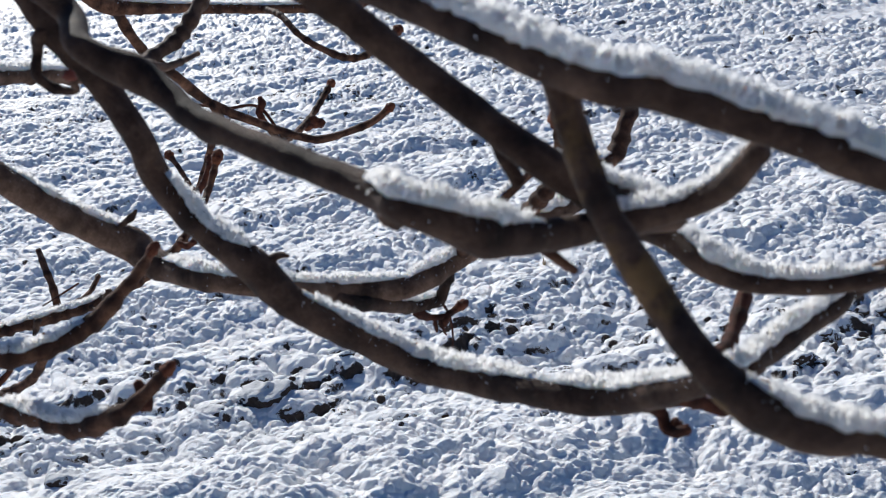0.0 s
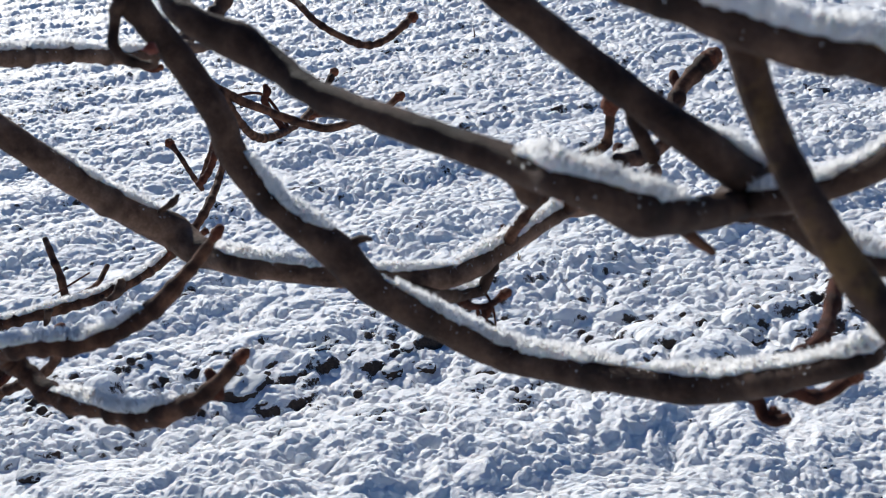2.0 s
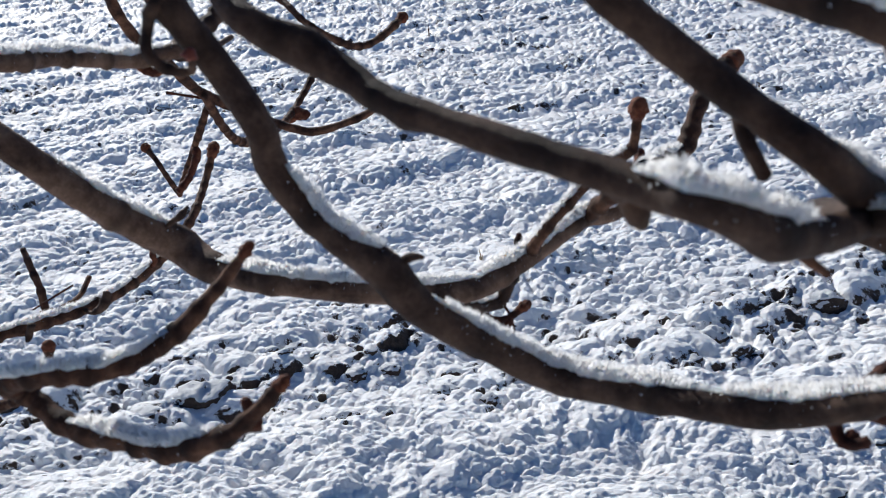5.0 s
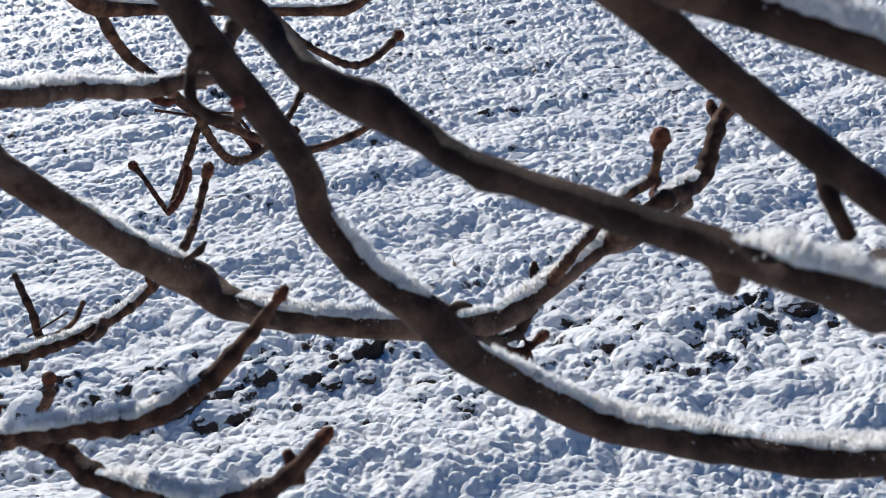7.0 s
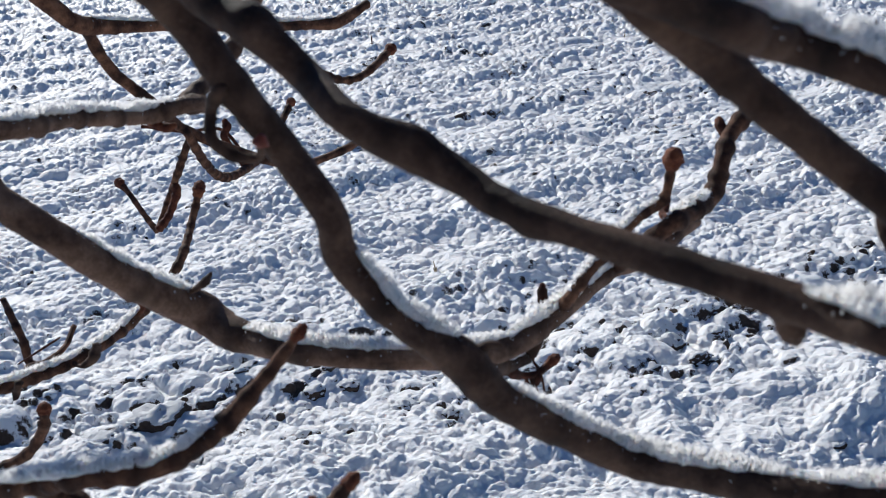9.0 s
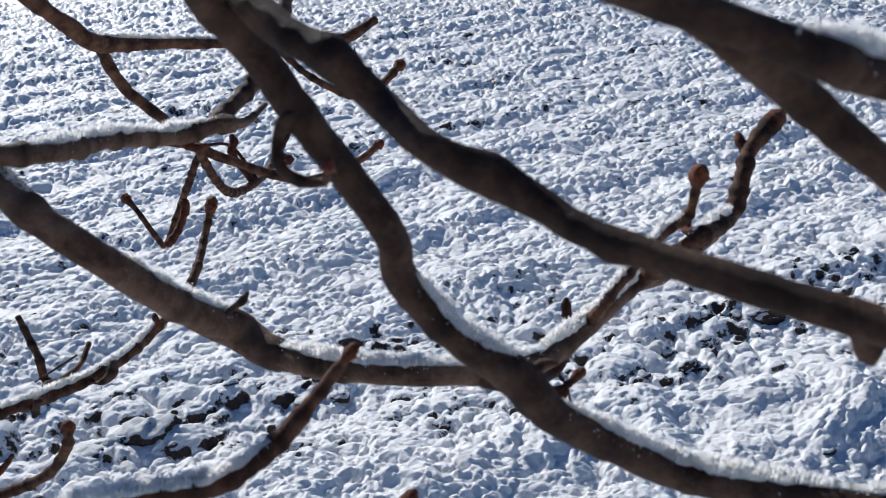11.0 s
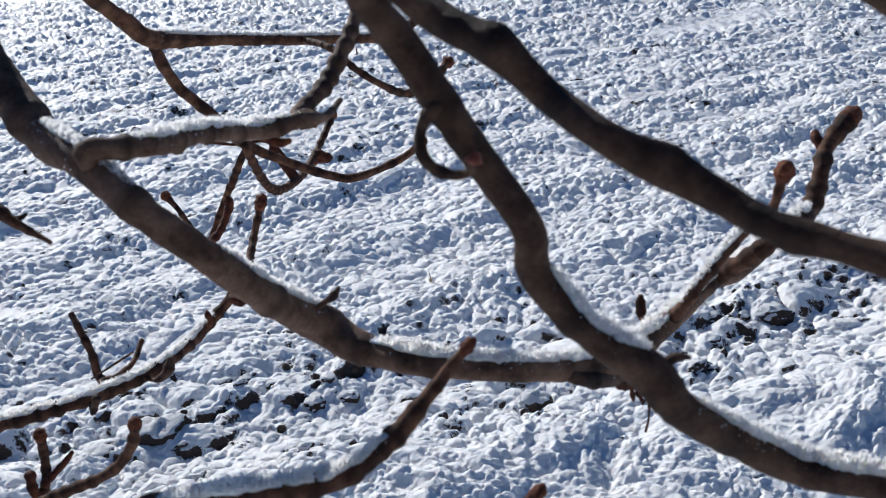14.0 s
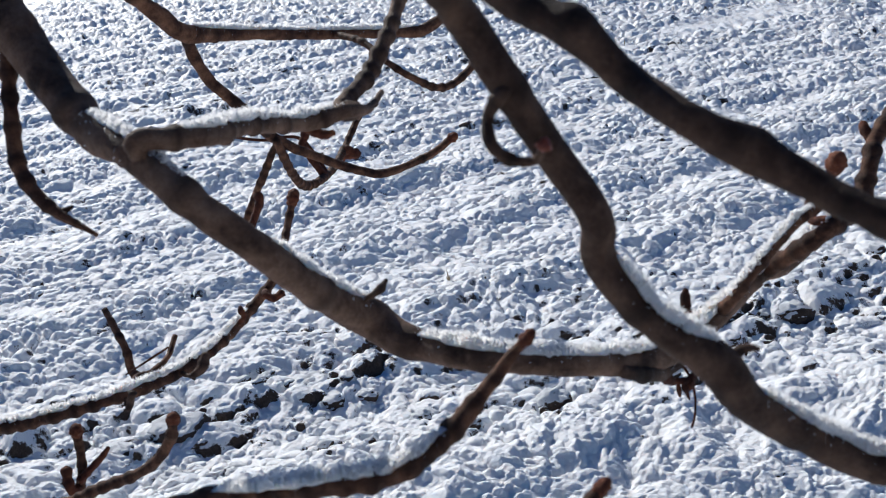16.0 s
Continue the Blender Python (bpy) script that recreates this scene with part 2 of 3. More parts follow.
def build_ground():
    ys = np.concatenate([-np.geomspace(400, 3.2, 16), np.linspace(-3, 2.36, 110), np.linspace(2.4 ** -0.6, 19 ** -0.6, 1450) ** (-1 / 0.6), np.geomspace(19.3, 900, 70)])
    inner = np.linspace(-1, 1, 840)
    outer = np.concatenate([np.linspace(1.02, 2.6, 50), np.geomspace(2.8, 60, 14)])
    us = np.concatenate([-outer[::-1], inner, outer])
    width = np.where(ys > 2.4, 0.505 * ys + 0.46, 1.672 + 0.4 * np.clip(-ys, 0, None))
    X = us[None, :] * width[:, None]
    Y = np.repeat(ys[:, None], len(us), 1)
    H, trench, bank, coarse = ground_height(X, Y, np.clip((1.2 - np.abs(us)[None, :]) / 0.2, 0, 1) * np.clip((Y - 1.9) / 0.4, 0, 1))
    near = np.clip((60 - np.abs(Y)) / 30, 0, 1) * np.clip(4 - np.abs(us)[None, :], 0, 1)
    H = H * near
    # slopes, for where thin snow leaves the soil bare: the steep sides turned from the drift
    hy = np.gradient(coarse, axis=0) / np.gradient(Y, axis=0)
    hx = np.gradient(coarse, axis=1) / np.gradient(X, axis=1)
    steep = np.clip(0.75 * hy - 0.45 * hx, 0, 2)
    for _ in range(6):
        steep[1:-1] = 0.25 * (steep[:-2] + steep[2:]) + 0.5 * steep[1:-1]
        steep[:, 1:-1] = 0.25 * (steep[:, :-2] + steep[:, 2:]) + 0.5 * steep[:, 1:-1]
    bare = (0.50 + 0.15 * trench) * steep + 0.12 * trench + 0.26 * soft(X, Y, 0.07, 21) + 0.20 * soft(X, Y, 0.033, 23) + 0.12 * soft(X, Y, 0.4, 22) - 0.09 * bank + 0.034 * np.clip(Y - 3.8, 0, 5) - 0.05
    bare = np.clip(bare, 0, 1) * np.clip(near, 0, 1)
    nr, nc = X.shape
    me = bpy.data.meshes.new("ground")
    me.vertices.add(nr * nc)
    me.vertices.foreach_set("co", np.stack([X, Y, H], -1).astype(np.float32).ravel())
    i = np.arange(nr * nc).reshape(nr, nc)
    quads = np.stack([i[:-1, :-1], i[:-1, 1:], i[1:, 1:], i[1:, :-1]], -1).reshape(-1, 4)
    me.loops.add(quads.size)
    me.loops.foreach_set("vertex_index", quads.ravel().astype(np.int32))
    me.polygons.add(len(quads))
    me.polygons.foreach_set("loop_start", np.arange(0, quads.size, 4, dtype=np.int32))
    me.polygons.foreach_set("use_smooth", np.ones(len(quads), bool))
    me.update(calc_edges=True)
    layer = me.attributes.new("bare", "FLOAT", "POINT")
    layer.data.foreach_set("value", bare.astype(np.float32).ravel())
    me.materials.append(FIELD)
    return tagged(new("ground", me), "harrowed field of dark clods under thin snow", "ground", kind="structure")


build_ground()


def height_at(x, y):
    return float(ground_height(np.array([[x]], float), np.array([[y]], float))[0][0, 0])


# ---- bare clods that stand out of the snow ----
def clod_material():
    m = Nodes("clod_earth")
    where = m.add("ShaderNodeNewGeometry")
    split = m.add("ShaderNodeSeparateXYZ")
    m.join(where.outputs["Normal"], split.inputs[0])
    ragged = m.noise(90, 4, 0.7)
    # snow lies on what faces up, and clings on the far side
    lie = m.math("ADD", split.outputs[2], m.math("SUBTRACT", m.math("MULTIPLY", split.outputs[1], 0.45), m.math("MULTIPLY", split.outputs[0], 0.45)))
    lie = m.math("ADD", lie, m.math("MULTIPLY", m.math("SUBTRACT", ragged, 0.5), 1.1))
    mask = m.ramp(lie, [(0.12, (0, 0, 0)), (0.24, (1, 1, 1))])
    grain = m.noise(150, 5, 0.75)
    soil = m.ramp(grain, [(0.3, (0.016, 0.010, 0.007)), (0.7, (0.07, 0.046, 0.032))])
    bump = m.bump(grain, 0.010)
    return m.done(m.mix(mask, soil, (0.84, 0.85, 0.86)), 0.75, bump)


CLOD = clod_material()


def clod(x, y, r, seed):
    """A lump of turned earth, half sunk, with snow on its back."""
    bm = bmesh.new()
    bmesh.ops.create_icosphere(bm, subdivisions=4 if r > 0.04 else 3, radius=1)
    rnd = random.Random(seed)
    shift = Vector((rnd.uniform(0, 99), rnd.uniform(0, 99), 0))
    wide, deep, tall = rnd.uniform(0.95, 1.15), rnd.uniform(0.7, 0.95), rnd.uniform(0.55, 0.8)
    for v in bm.verts:
        p = v.co.normalized()
        n = 0.30 * noise.noise(p * 1.3 + shift) + 0.22 * noise.noise(p * 2.9 + shift) + 0.10 * noise.noise(p * 7 + shift) + 0.05 * noise.noise(p * 15 + shift)
        q = p * (1 + n)
        v.co = Vector((q.x * wide * r, q.y * deep * r, q.z * tall * r))
    me = bpy.data.meshes.new("clod")
    bm.to_mesh(me)
    bm.free()
    me.polygons.foreach_set("use_smooth", [True] * len(me.polygons))
    me.materials.append(CLOD)
    ob = new("clod", me)
    ob.matrix_world = pose(x, y, height_at(x, y) - 0.22 * r, 0, 0, rnd.uniform(-25, 25))
    size = "large" if r > 0.06 else "small"
    return tagged(ob, f"{size} dark earth clod half covered by snow in the field", "clod", "bare clods in the field")


def clods(seed, *spots):
    for k, (x, y, r) in enumerate(spots):
        clod(x, y, r, seed + k)


clods(300, (0.71, 2.70, 0.040), (0.97, 2.78, 0.047), (0.40, 2.84, 0.019), (0.89, 2.90, 0.020), (-1.68, 2.90, 0.059), (1.20, 2.97, 0.025), (-0.90, 3.20, 0.029), (-0.89, 3.24, 0.034), (-1.13, 3.29, 0.049), (-0.49, 3.30, 0.024), (-0.59, 3.32, 0.032), (-0.05, 3.36, 0.029), (-0.06, 3.37, 0.030), (-1.35, 3.43, 0.078), (-0.54, 3.43, 0.032))
clods(1800, (-1.04, 3.44, 0.020), (-0.82, 3.46, 0.020), (0.05, 3.46, 0.045), (0.25, 3.46, 0.060), (-0.25, 3.47, 0.040), (-0.23, 3.48, 0.051), (-1.14, 3.53, 0.115), (-0.62, 3.56, 0.037), (0.72, 3.56, 0.034), (0.97, 3.59, 0.021), (-0.86, 3.60, 0.029), (0.92, 3.60, 0.043), (-0.57, 3.68, 0.042), (-0.79, 3.70, 0.023), (-0.44, 3.71, 0.042))
clods(3300, (-0.13, 3.71, 0.048), (-1.03, 3.74, 0.027), (0.84, 3.76, 0.053), (0.90, 3.76, 0.022), (-0.86, 3.77, 0.022), (1.04, 3.78, 0.025), (-0.52, 3.81, 0.027), (-0.75, 3.84, 0.027), (-0.67, 3.85, 0.071), (0.25, 3.87, 0.033), (-0.94, 3.89, 0.033), (-0.84, 3.90, 0.044), (1.46, 3.90, 0.047), (1.10, 3.97, 0.042), (1.37, 4.00, 0.066))
clods(4800, (1.26, 4.04, 0.038), (1.97, 4.53, 0.049), (-2.12, 5.14, 0.038), (-1.88, 5.24, 0.037), (0.93, 5.29, 0.036), (-1.78, 5.67, 0.038), (1.99, 6.49, 0.040), (2.59, 6.92, 0.051), (-1.65, 7.04, 0.034), (2.21, 7.63, 0.059), (2.22, 7.70, 0.053), (1.81, 7.76, 0.042), (1.55, 8.99, 0.048), (0.70, 9.75, 0.041), (-1.23, 10.33, 0.049))


# ---- helpers for limbs ----
def spline(points, step):
    """Points (x, y, z, radius) glided through and sampled about every step metres."""
    p = np.array(points, float)
    p = np.vstack([2 * p[0] - p[1], p, 2 * p[-1] - p[-2]])
    p[0, 3], p[-1, 3] = p[1, 3], p[-2, 3]
    out = []
    for k in range(1, len(p) - 2):
        a, b, c, d = p[k - 1:k + 3]
        n = max(2, int(np.linalg.norm(c[:3] - b[:3]) / step))
        for s in np.arange(n) / n:
            out.append(0.5 * (2 * b + (c - a) * s + (2 * a - 5 * b + 4 * c - d) * s * s + (3 * b - a - 3 * c + d) * s ** 3))
    out.append(p[-2])
    return np.array(out)


def frames_along(line):
    """Tangent and two side directions for each sample, turning as little as possible."""
    tang = np.gradient(line[:, :3], axis=0)
    tang /= np.linalg.norm(tang, axis=1)[:, None]
    side = np.cross(tang[0], (0.31, 0.2, 0.93))
    sides = []
    for t in tang:
        side = side - t * (side @ t)
        side /= np.linalg.norm(side)
        sides.append(side.copy())
    sides = np.array(sides)
    return tang, sides, np.cross(tang, sides)


def link_mesh(name, verts, faces, material, parent=None, label=""):
    me = bpy.data.meshes.new(name)
    me.from_pydata([tuple(v) for v in verts], [], faces)
    me.polygons.foreach_set("use_smooth", [True] * len(me.polygons))
    me.materials.append(material)
    ob = new(name, me)
    ob.parent = parent
    return tagged(ob, label)


def ring_faces(rings, seg, first=0):
    faces = []
    for k in range(rings - 1):
        for j in range(seg):
            a, b = first + k * seg + j, first + k * seg + (j + 1) % seg
            faces.append((a, b, b + seg, a + seg))
    return faces


def tube(name, points, material, parent, label="", seed=0, step=0.003, seg=16, nodes=0.06, swell=0.16, rough=0.05, knots=()):
    """A woody stem: uneven girth, swollen rings where leaves have stood, closed rounded ends."""
    rnd = random.Random(seed)
    line = spline(points, step)
    _, u, v = frames_along(line)
    run = np.concatenate([[0], np.cumsum(np.linalg.norm(np.diff(line[:, :3], axis=0), axis=1))])
    girth, scar = np.ones(len(line)), np.zeros(len(line))
    at = nodes * rnd.uniform(0.3, 0.9)
    while at < run[-1]:
        w = rnd.uniform(0.6, 1.2)
        mean = np.interp(at, run, line[:, 3])
        girth += swell * w * np.exp(-((run - at) / (0.45 * mean + 0.001)) ** 2)
        scar += w * np.exp(-((run - at) / (0.5 * mean + 0.001)) ** 2)
        girth -= 0.06 * w * np.exp(-((run - at - 1.1 * mean) / (0.4 * mean + 0.001)) ** 2)
        at += nodes * rnd.uniform(0.6, 1.5)
    ang = np.arange(seg) * 2 * math.pi / seg
    verts, shift = [], Vector((rnd.uniform(0, 50), rnd.uniform(0, 50), 0))
    for k in range(len(line)):
        for a in ang:
            way = u[k] * math.cos(a) + v[k] * math.sin(a)
            r = line[k, 3]
            p = Vector(line[k, :3] + way * r)
            n = noise.noise((p + shift) * 45) * 1.6 + noise.noise((p + shift) * 160) + 0.7 * noise.noise((p + shift) * 420)
            lump = sum(h * math.exp(-(p - Vector(c)).length_squared / (w * w)) for c, w, h in knots)
            verts.append(line[k, :3] + way * (r * (girth[k] + rough * n) + lump))
    faces = ring_faces(len(line), seg)
    for end, k, turn in ((0, 0, -1), (len(line) - 1, len(line) - 1, 1)):
        t = line[1, :3] - line[0, :3] if end == 0 else line[-1, :3] - line[-2, :3]
        t = t / np.linalg.norm(t) * turn
        verts.append(line[k, :3] + t * line[k, 3] * 0.6)
        tip = len(verts) - 1
        for j in range(seg):
            a, b = k * seg + j, k * seg + (j + 1) % seg
            faces.append((b, a, tip) if end == 0 else (a, b, tip))
    ob = link_mesh(name, verts, faces, material, parent, label)
    layer = ob.data.attributes.new("scar", "FLOAT", "POINT")
    layer.data.foreach_set("value", np.append(np.repeat(np.clip(scar, 0, 1), seg), (0, 0)).astype(np.float32))
    return ob


def attach(points, host, reach=0.06):
    """The points with a first one added inside the host stem, where that is near."""
    line = spline(host, 0.004)
    far = np.linalg.norm(line[:, :3] - np.array(points[0][:3]), axis=1)
    k = int(far.argmin())
    if far[k] > reach or far[k] < 0.001:
        return list(points)
    return [(*line[k, :3], points[0][3])] + list(points)


def bud(parent, points, length, radius, label="", lean=0.0):
    """A plump scaly bud on the end of a stem."""
    end, before = Vector(points[-1][:3]), Vector(points[-2][:3])
    way = (end - before).normalized()
    rings, seg, verts = 15, 14, []
    turn = way.to_track_quat("Z", "Y").to_matrix()
    for k in range(rings):
        s = k / (rings - 1)
        r = radius * (0.55 + 0.45 * math.sin(min(1, s * 2.2) * math.pi / 2)) * math.sqrt(max(0, 1 - max(0, (s - 0.35) / 0.65) ** 2.2))
        r *= 1 + 0.07 * math.sin(s * 19)
        for j in range(seg):
            a = j * 2 * math.pi / seg
            wob = 1 + 0.10 * math.sin(a * 4 + (k // 3) * 1.57) + 0.06 * noise.noise(Vector((a, s * 7, length * 900)))
            verts.append(end + turn @ Vector((r * wob * math.cos(a), r * wob * math.sin(a), length * (s - 0.62))))
    faces = ring_faces(rings, seg)
    faces.append(tuple(range(seg - 1, -1, -1)))
    return link_mesh("bud", verts, faces, BUD, parent, label)


def snow_on(points, depth, width=0.9, seed=0, label="line of fresh granular snow lying on a bare limb"):
    """Loose snow that lies along the top of a stem, with grains on its skin."""
    rnd = random.Random(seed)
    line = spline(points, 0.0018)
    run = np.concatenate([[0], np.cumsum(np.linalg.norm(np.diff(line[:, :3], axis=0), axis=1))])
    tang = np.gradient(line[:, :3], axis=0)
    tang /= np.linalg.norm(tang, axis=1)[:, None]
    seg, over, verts, outs = 20, 14, [], []
    off = rnd.uniform(0, 90)
    for k, (x, y, z, r) in enumerate(line):
        t = Vector(tang[k])
        up = (Vector((0, 0, 1)) - t * t.z).normalized()
        side = t.cross(up)
        ends = min(1.0, min(run[k], run[-1] - run[k]) / min(0.035, 0.3 * run[-1]))
        ends = ends * ends * (3 - 2 * ends)
        thick = 0.8 + 0.7 * noise.noise(Vector((run[k] * 30, off, 0))) + 0.55 * noise.noise(Vector((run[k] * 95, off, 4)))
        thick = max(0.05, thick) * (0.05 + 0.95 * ends) * (1 - 0.5 * abs(t.z))
        h = 0.46 * depth * thick
        core = Vector((x, y, z))
        for j in range(seg):
            # over the top from one ragged edge to the other, then back inside the wood
            s = 2 * j / (over - 1) - 1 if j < over else 1 - 2 * (j - over + 1) / (seg - over + 1)
            rim = 0.85 * width * (0.55 + 0.45 * ends) * (1 + 0.34 * noise.noise(Vector((run[k] * 110, off + (s > 0) * 7, 9))) + 0.24 * noise.noise(Vector((run[k] * 380, off + (s > 0) * 7, 2))))
            a = s * rim
            out = up * math.cos(a) + side * math.sin(a)
            if j < over:
                q = core + out * (r * 1.01 + h * max(0.0, 1 - s * s) ** 0.45)
                q += out * ((0.0019 * noise.noise(q * 190 + Vector((off, 0, 0))) + 0.0014 * noise.noise(q * 520) + 0.0009 * noise.noise(q * 1200)) * min(1, 0.2 + ends) * (1 - 0.6 * s * s))
            else:
                q = core + out * r * 0.8
            verts.append(q)
            outs.append((out, ends if 0 < j < over - 1 else 0))
    faces = ring_faces(len(line), seg)
    faces.append(tuple(range(seg - 1, -1, -1)))
    faces.append(tuple(range((len(line) - 1) * seg, len(line) * seg)))
    flakes, sheets = [], []
    for n in range(int(run[-1] * 42000)):
        k = rnd.randrange(len(outs))
        out, share = outs[k]
        at = verts[k]
        long, wide = rnd.uniform(0.0008, 0.0036), rnd.uniform(0.0002, 0.0006)
        if n % 28 < 1:
            # dust caught on the flanks below the cap
            k = k // seg
            x, y, z, r = line[k]
            t = Vector(tang[k])
            up = (Vector((0, 0, 1)) - t * t.z).normalized()
            a = rnd.gauss(0, 0.65)
            out = up * math.cos(a) + t.cross(up) * math.sin(a)
            at, long, wide = Vector((x, y, z)) + out * r * 1.02, long * 0.4, wide * 0.6
        elif share < 0.1:
            continue
        # a needle of rime: a narrow blade that stands off the skin at a slant
        way = (out * 0.6 + Vector((rnd.gauss(0, 0.45), rnd.gauss(0, 0.45), 0.7 + rnd.gauss(0, 0.4)))).normalized()
        across = way.cross(Vector((rnd.gauss(0, 1), rnd.gauss(0, 1), rnd.gauss(0, 1)))).normalized()
        first = len(flakes)
        flakes.extend((at - way * long * 0.4, at + across * wide + way * long * 0.3, at + way * long, at - across * wide + way * long * 0.2))
        sheets.append((first, first + 1, first + 2, first + 3))
    ob = link_mesh("snow_cap", verts, faces, SNOW)
    link_mesh("snow_dust", flakes, sheets, FLAKE, ob)
    return tagged(ob, label, "snow")


# ---- dry stalks standing in the field ----
def stalk(x, y, tall, seed, material, label):
    rnd = random.Random(seed)
    z = height_at(x, y) - 0.01
    thing = tagged(new("dry_stalk"), label, "stalk", "stalks in the field")
    for k in range(3):
        a = rnd.uniform(0, 6.28)
        lean = rnd.uniform(0.1, 0.45) * (0.4 if k == 0 else 1)
        h = tall * (1 if k == 0 else rnd.uniform(0.4, 0.75))
        pts = [(x, y, z, 0.004), (x + lean * h * 0.3 * math.cos(a), y + lean * h * 0.3 * math.sin(a), z + h * 0.5, 0.0035),
               (x + lean * h * math.cos(a), y + lean * h * math.sin(a), z + h, 0.0012)]
        tube("blade", pts, material, thing, seed=seed + k, step=0.01, seg=8, nodes=0.2, swell=0.2)


stalk(-0.04, 4.71, 0.07, 401, STALK, "pale dry grass stalk standing out of the snow")
stalk(-1.73, 15.35, 0.13, 402, STALK, "pale dry grass stalk standing out of the snow")
stalk(-0.35, 10.70, 0.16, 403, DEAD, "dark broken stem standing out of the snow")
stalk(2.15, 10.34, 0.09, 404, STALK, "pale dry grass stalk standing out of the snow")


# ---- the tree ----
tree = tagged(new("tree"), "leafless tree with bare dark limbs, budded twigs and snow on top", "tree")

LIMB_A = [(-0.477, 0.712, 1.8502, 0.0128), (-0.458, 0.690, 1.8242, 0.0121), (-0.423, 0.647, 1.7922, 0.0110), (-0.396, 0.612, 1.7872, 0.0095), (-0.367, 0.587, 1.7672, 0.0090), (-0.337, 0.593, 1.7352, 0.0087), (-0.311, 0.618, 1.6972, 0.0093), (-0.286, 0.649, 1.6642, 0.0109), (-0.258, 0.634, 1.6512, 0.0091), (-0.209, 0.607, 1.6502, 0.0079), (-0.146, 0.628, 1.6312, 0.0082), (-0.101, 0.661, 1.6172, 0.0084), (-0.059, 0.690, 1.6282, 0.0072), (-0.025, 0.720, 1.6372, 0.0063), (0.001, 0.741, 1.6352, 0.0073), (0.052, 0.789, 1.6422, 0.0069)]
LIMB_B = [(-0.243, 0.453, 1.8774, 0.0065), (-0.231, 0.466, 1.8574, 0.0069), (-0.218, 0.463, 1.8344, 0.0068), (-0.203, 0.467, 1.8084, 0.0068), (-0.188, 0.460, 1.7834, 0.0068), (-0.185, 0.466, 1.7624, 0.0072), (-0.167, 0.462, 1.7374, 0.0071), (-0.142, 0.454, 1.7184, 0.0089), (-0.126, 0.457, 1.6964, 0.0082), (-0.096, 0.466, 1.6714, 0.0081), (-0.062, 0.463, 1.6544, 0.0081), (-0.007, 0.427, 1.6584, 0.0079), (0.025, 0.411, 1.6624, 0.0076), (0.060, 0.426, 1.6584, 0.0076), (0.101, 0.474, 1.6384, 0.0073)]
LIMB_C = [(-0.225, 0.441, 1.8756, 0.0061), (-0.201, 0.418, 1.8606, 0.0059), (-0.187, 0.414, 1.8466, 0.0055), (-0.174, 0.388, 1.8376, 0.0055), (-0.153, 0.386, 1.8246, 0.0061), (-0.140, 0.380, 1.8176, 0.0056), (-0.122, 0.364, 1.8096, 0.0050), (-0.057, 0.318, 1.7946, 0.0057), (-0.043, 0.298, 1.7946, 0.0058), (-0.022, 0.308, 1.7816, 0.0064), (-0.004, 0.322, 1.7736, 0.0060), (0.018, 0.344, 1.7686, 0.0052), (0.026, 0.336, 1.7726, 0.0052), (0.046, 0.341, 1.7746, 0.0047), (0.058, 0.332, 1.7836, 0.0044), (0.065, 0.316, 1.7996, 0.0040)]
LIMB_D = [(-0.102, 0.348, 1.879, 0.0061), (-0.092, 0.340, 1.870, 0.0060), (-0.071, 0.351, 1.853, 0.0061), (-0.051, 0.350, 1.835, 0.0057), (-0.026, 0.344, 1.814, 0.0056), (0.001, 0.336, 1.793, 0.0064), (0.020, 0.348, 1.777, 0.0067), (0.044, 0.362, 1.764, 0.0057)]
LIMB_E = [(-0.093, 0.310, 1.876, 0.0051), (-0.073, 0.316, 1.867, 0.0054), (-0.052, 0.323, 1.859, 0.0057), (0.011, 0.271, 1.836, 0.0055), (0.031, 0.273, 1.830, 0.0055), (0.070, 0.266, 1.815, 0.0055), (0.086, 0.263, 1.808, 0.0056)]
LIMB_F = [(0.004, 0.292, 1.833, 0.0047), (0.008, 0.285, 1.818, 0.0046), (0.013, 0.274, 1.803, 0.0045), (0.019, 0.267, 1.791, 0.0046), (0.028, 0.261, 1.776, 0.0049), (0.036, 0.249, 1.766, 0.0049), (0.045, 0.246, 1.756, 0.0059), (0.059, 0.245, 1.746, 0.0062), (0.071, 0.244, 1.742, 0.0056), (0.084, 0.245, 1.739, 0.0046)]
LIMB_G = [(0.029, 0.413, 1.746, 0.0066), (0.049, 0.398, 1.743, 0.0075), (0.060, 0.382, 1.736, 0.0061), (0.074, 0.370, 1.733, 0.0047), (0.097, 0.361, 1.734, 0.0043), (0.118, 0.355, 1.738, 0.0040)]
LIMB_H = [(0.065, 0.368, 1.694, 0.0050), (0.082, 0.385, 1.694, 0.0052), (0.102, 0.405, 1.696, 0.0054), (0.121, 0.424, 1.697, 0.0056), (0.130, 0.440, 1.696, 0.0055)]
# parts of the limbs past the picture's edges, up to the trunk behind
TRUNK = [(0.55, -0.75, -0.60, 0.095), (0.54, -0.76, 0.6, 0.075), (0.57, -0.74, 1.3, 0.068), (0.55, -0.75, 2.1, 0.055), (0.52, -0.72, 2.6, 0.045)]
trunk = tube("trunk", TRUNK, BARK, tree, "upright trunk with dark bark", seed=9, nodes=0.3, swell=0.05, step=0.02, seg=24)
PAST_A = [(0.52, -0.72, 2.5, 0.040), (-0.5, -0.5, 2.5, 0.034), (-1.2, 0.1, 2.35, 0.028), (-1.2, 0.8, 2.15, 0.022), (-0.78, 0.95, 2.05, 0.018), (-0.53, 0.77, 1.93, 0.013)]
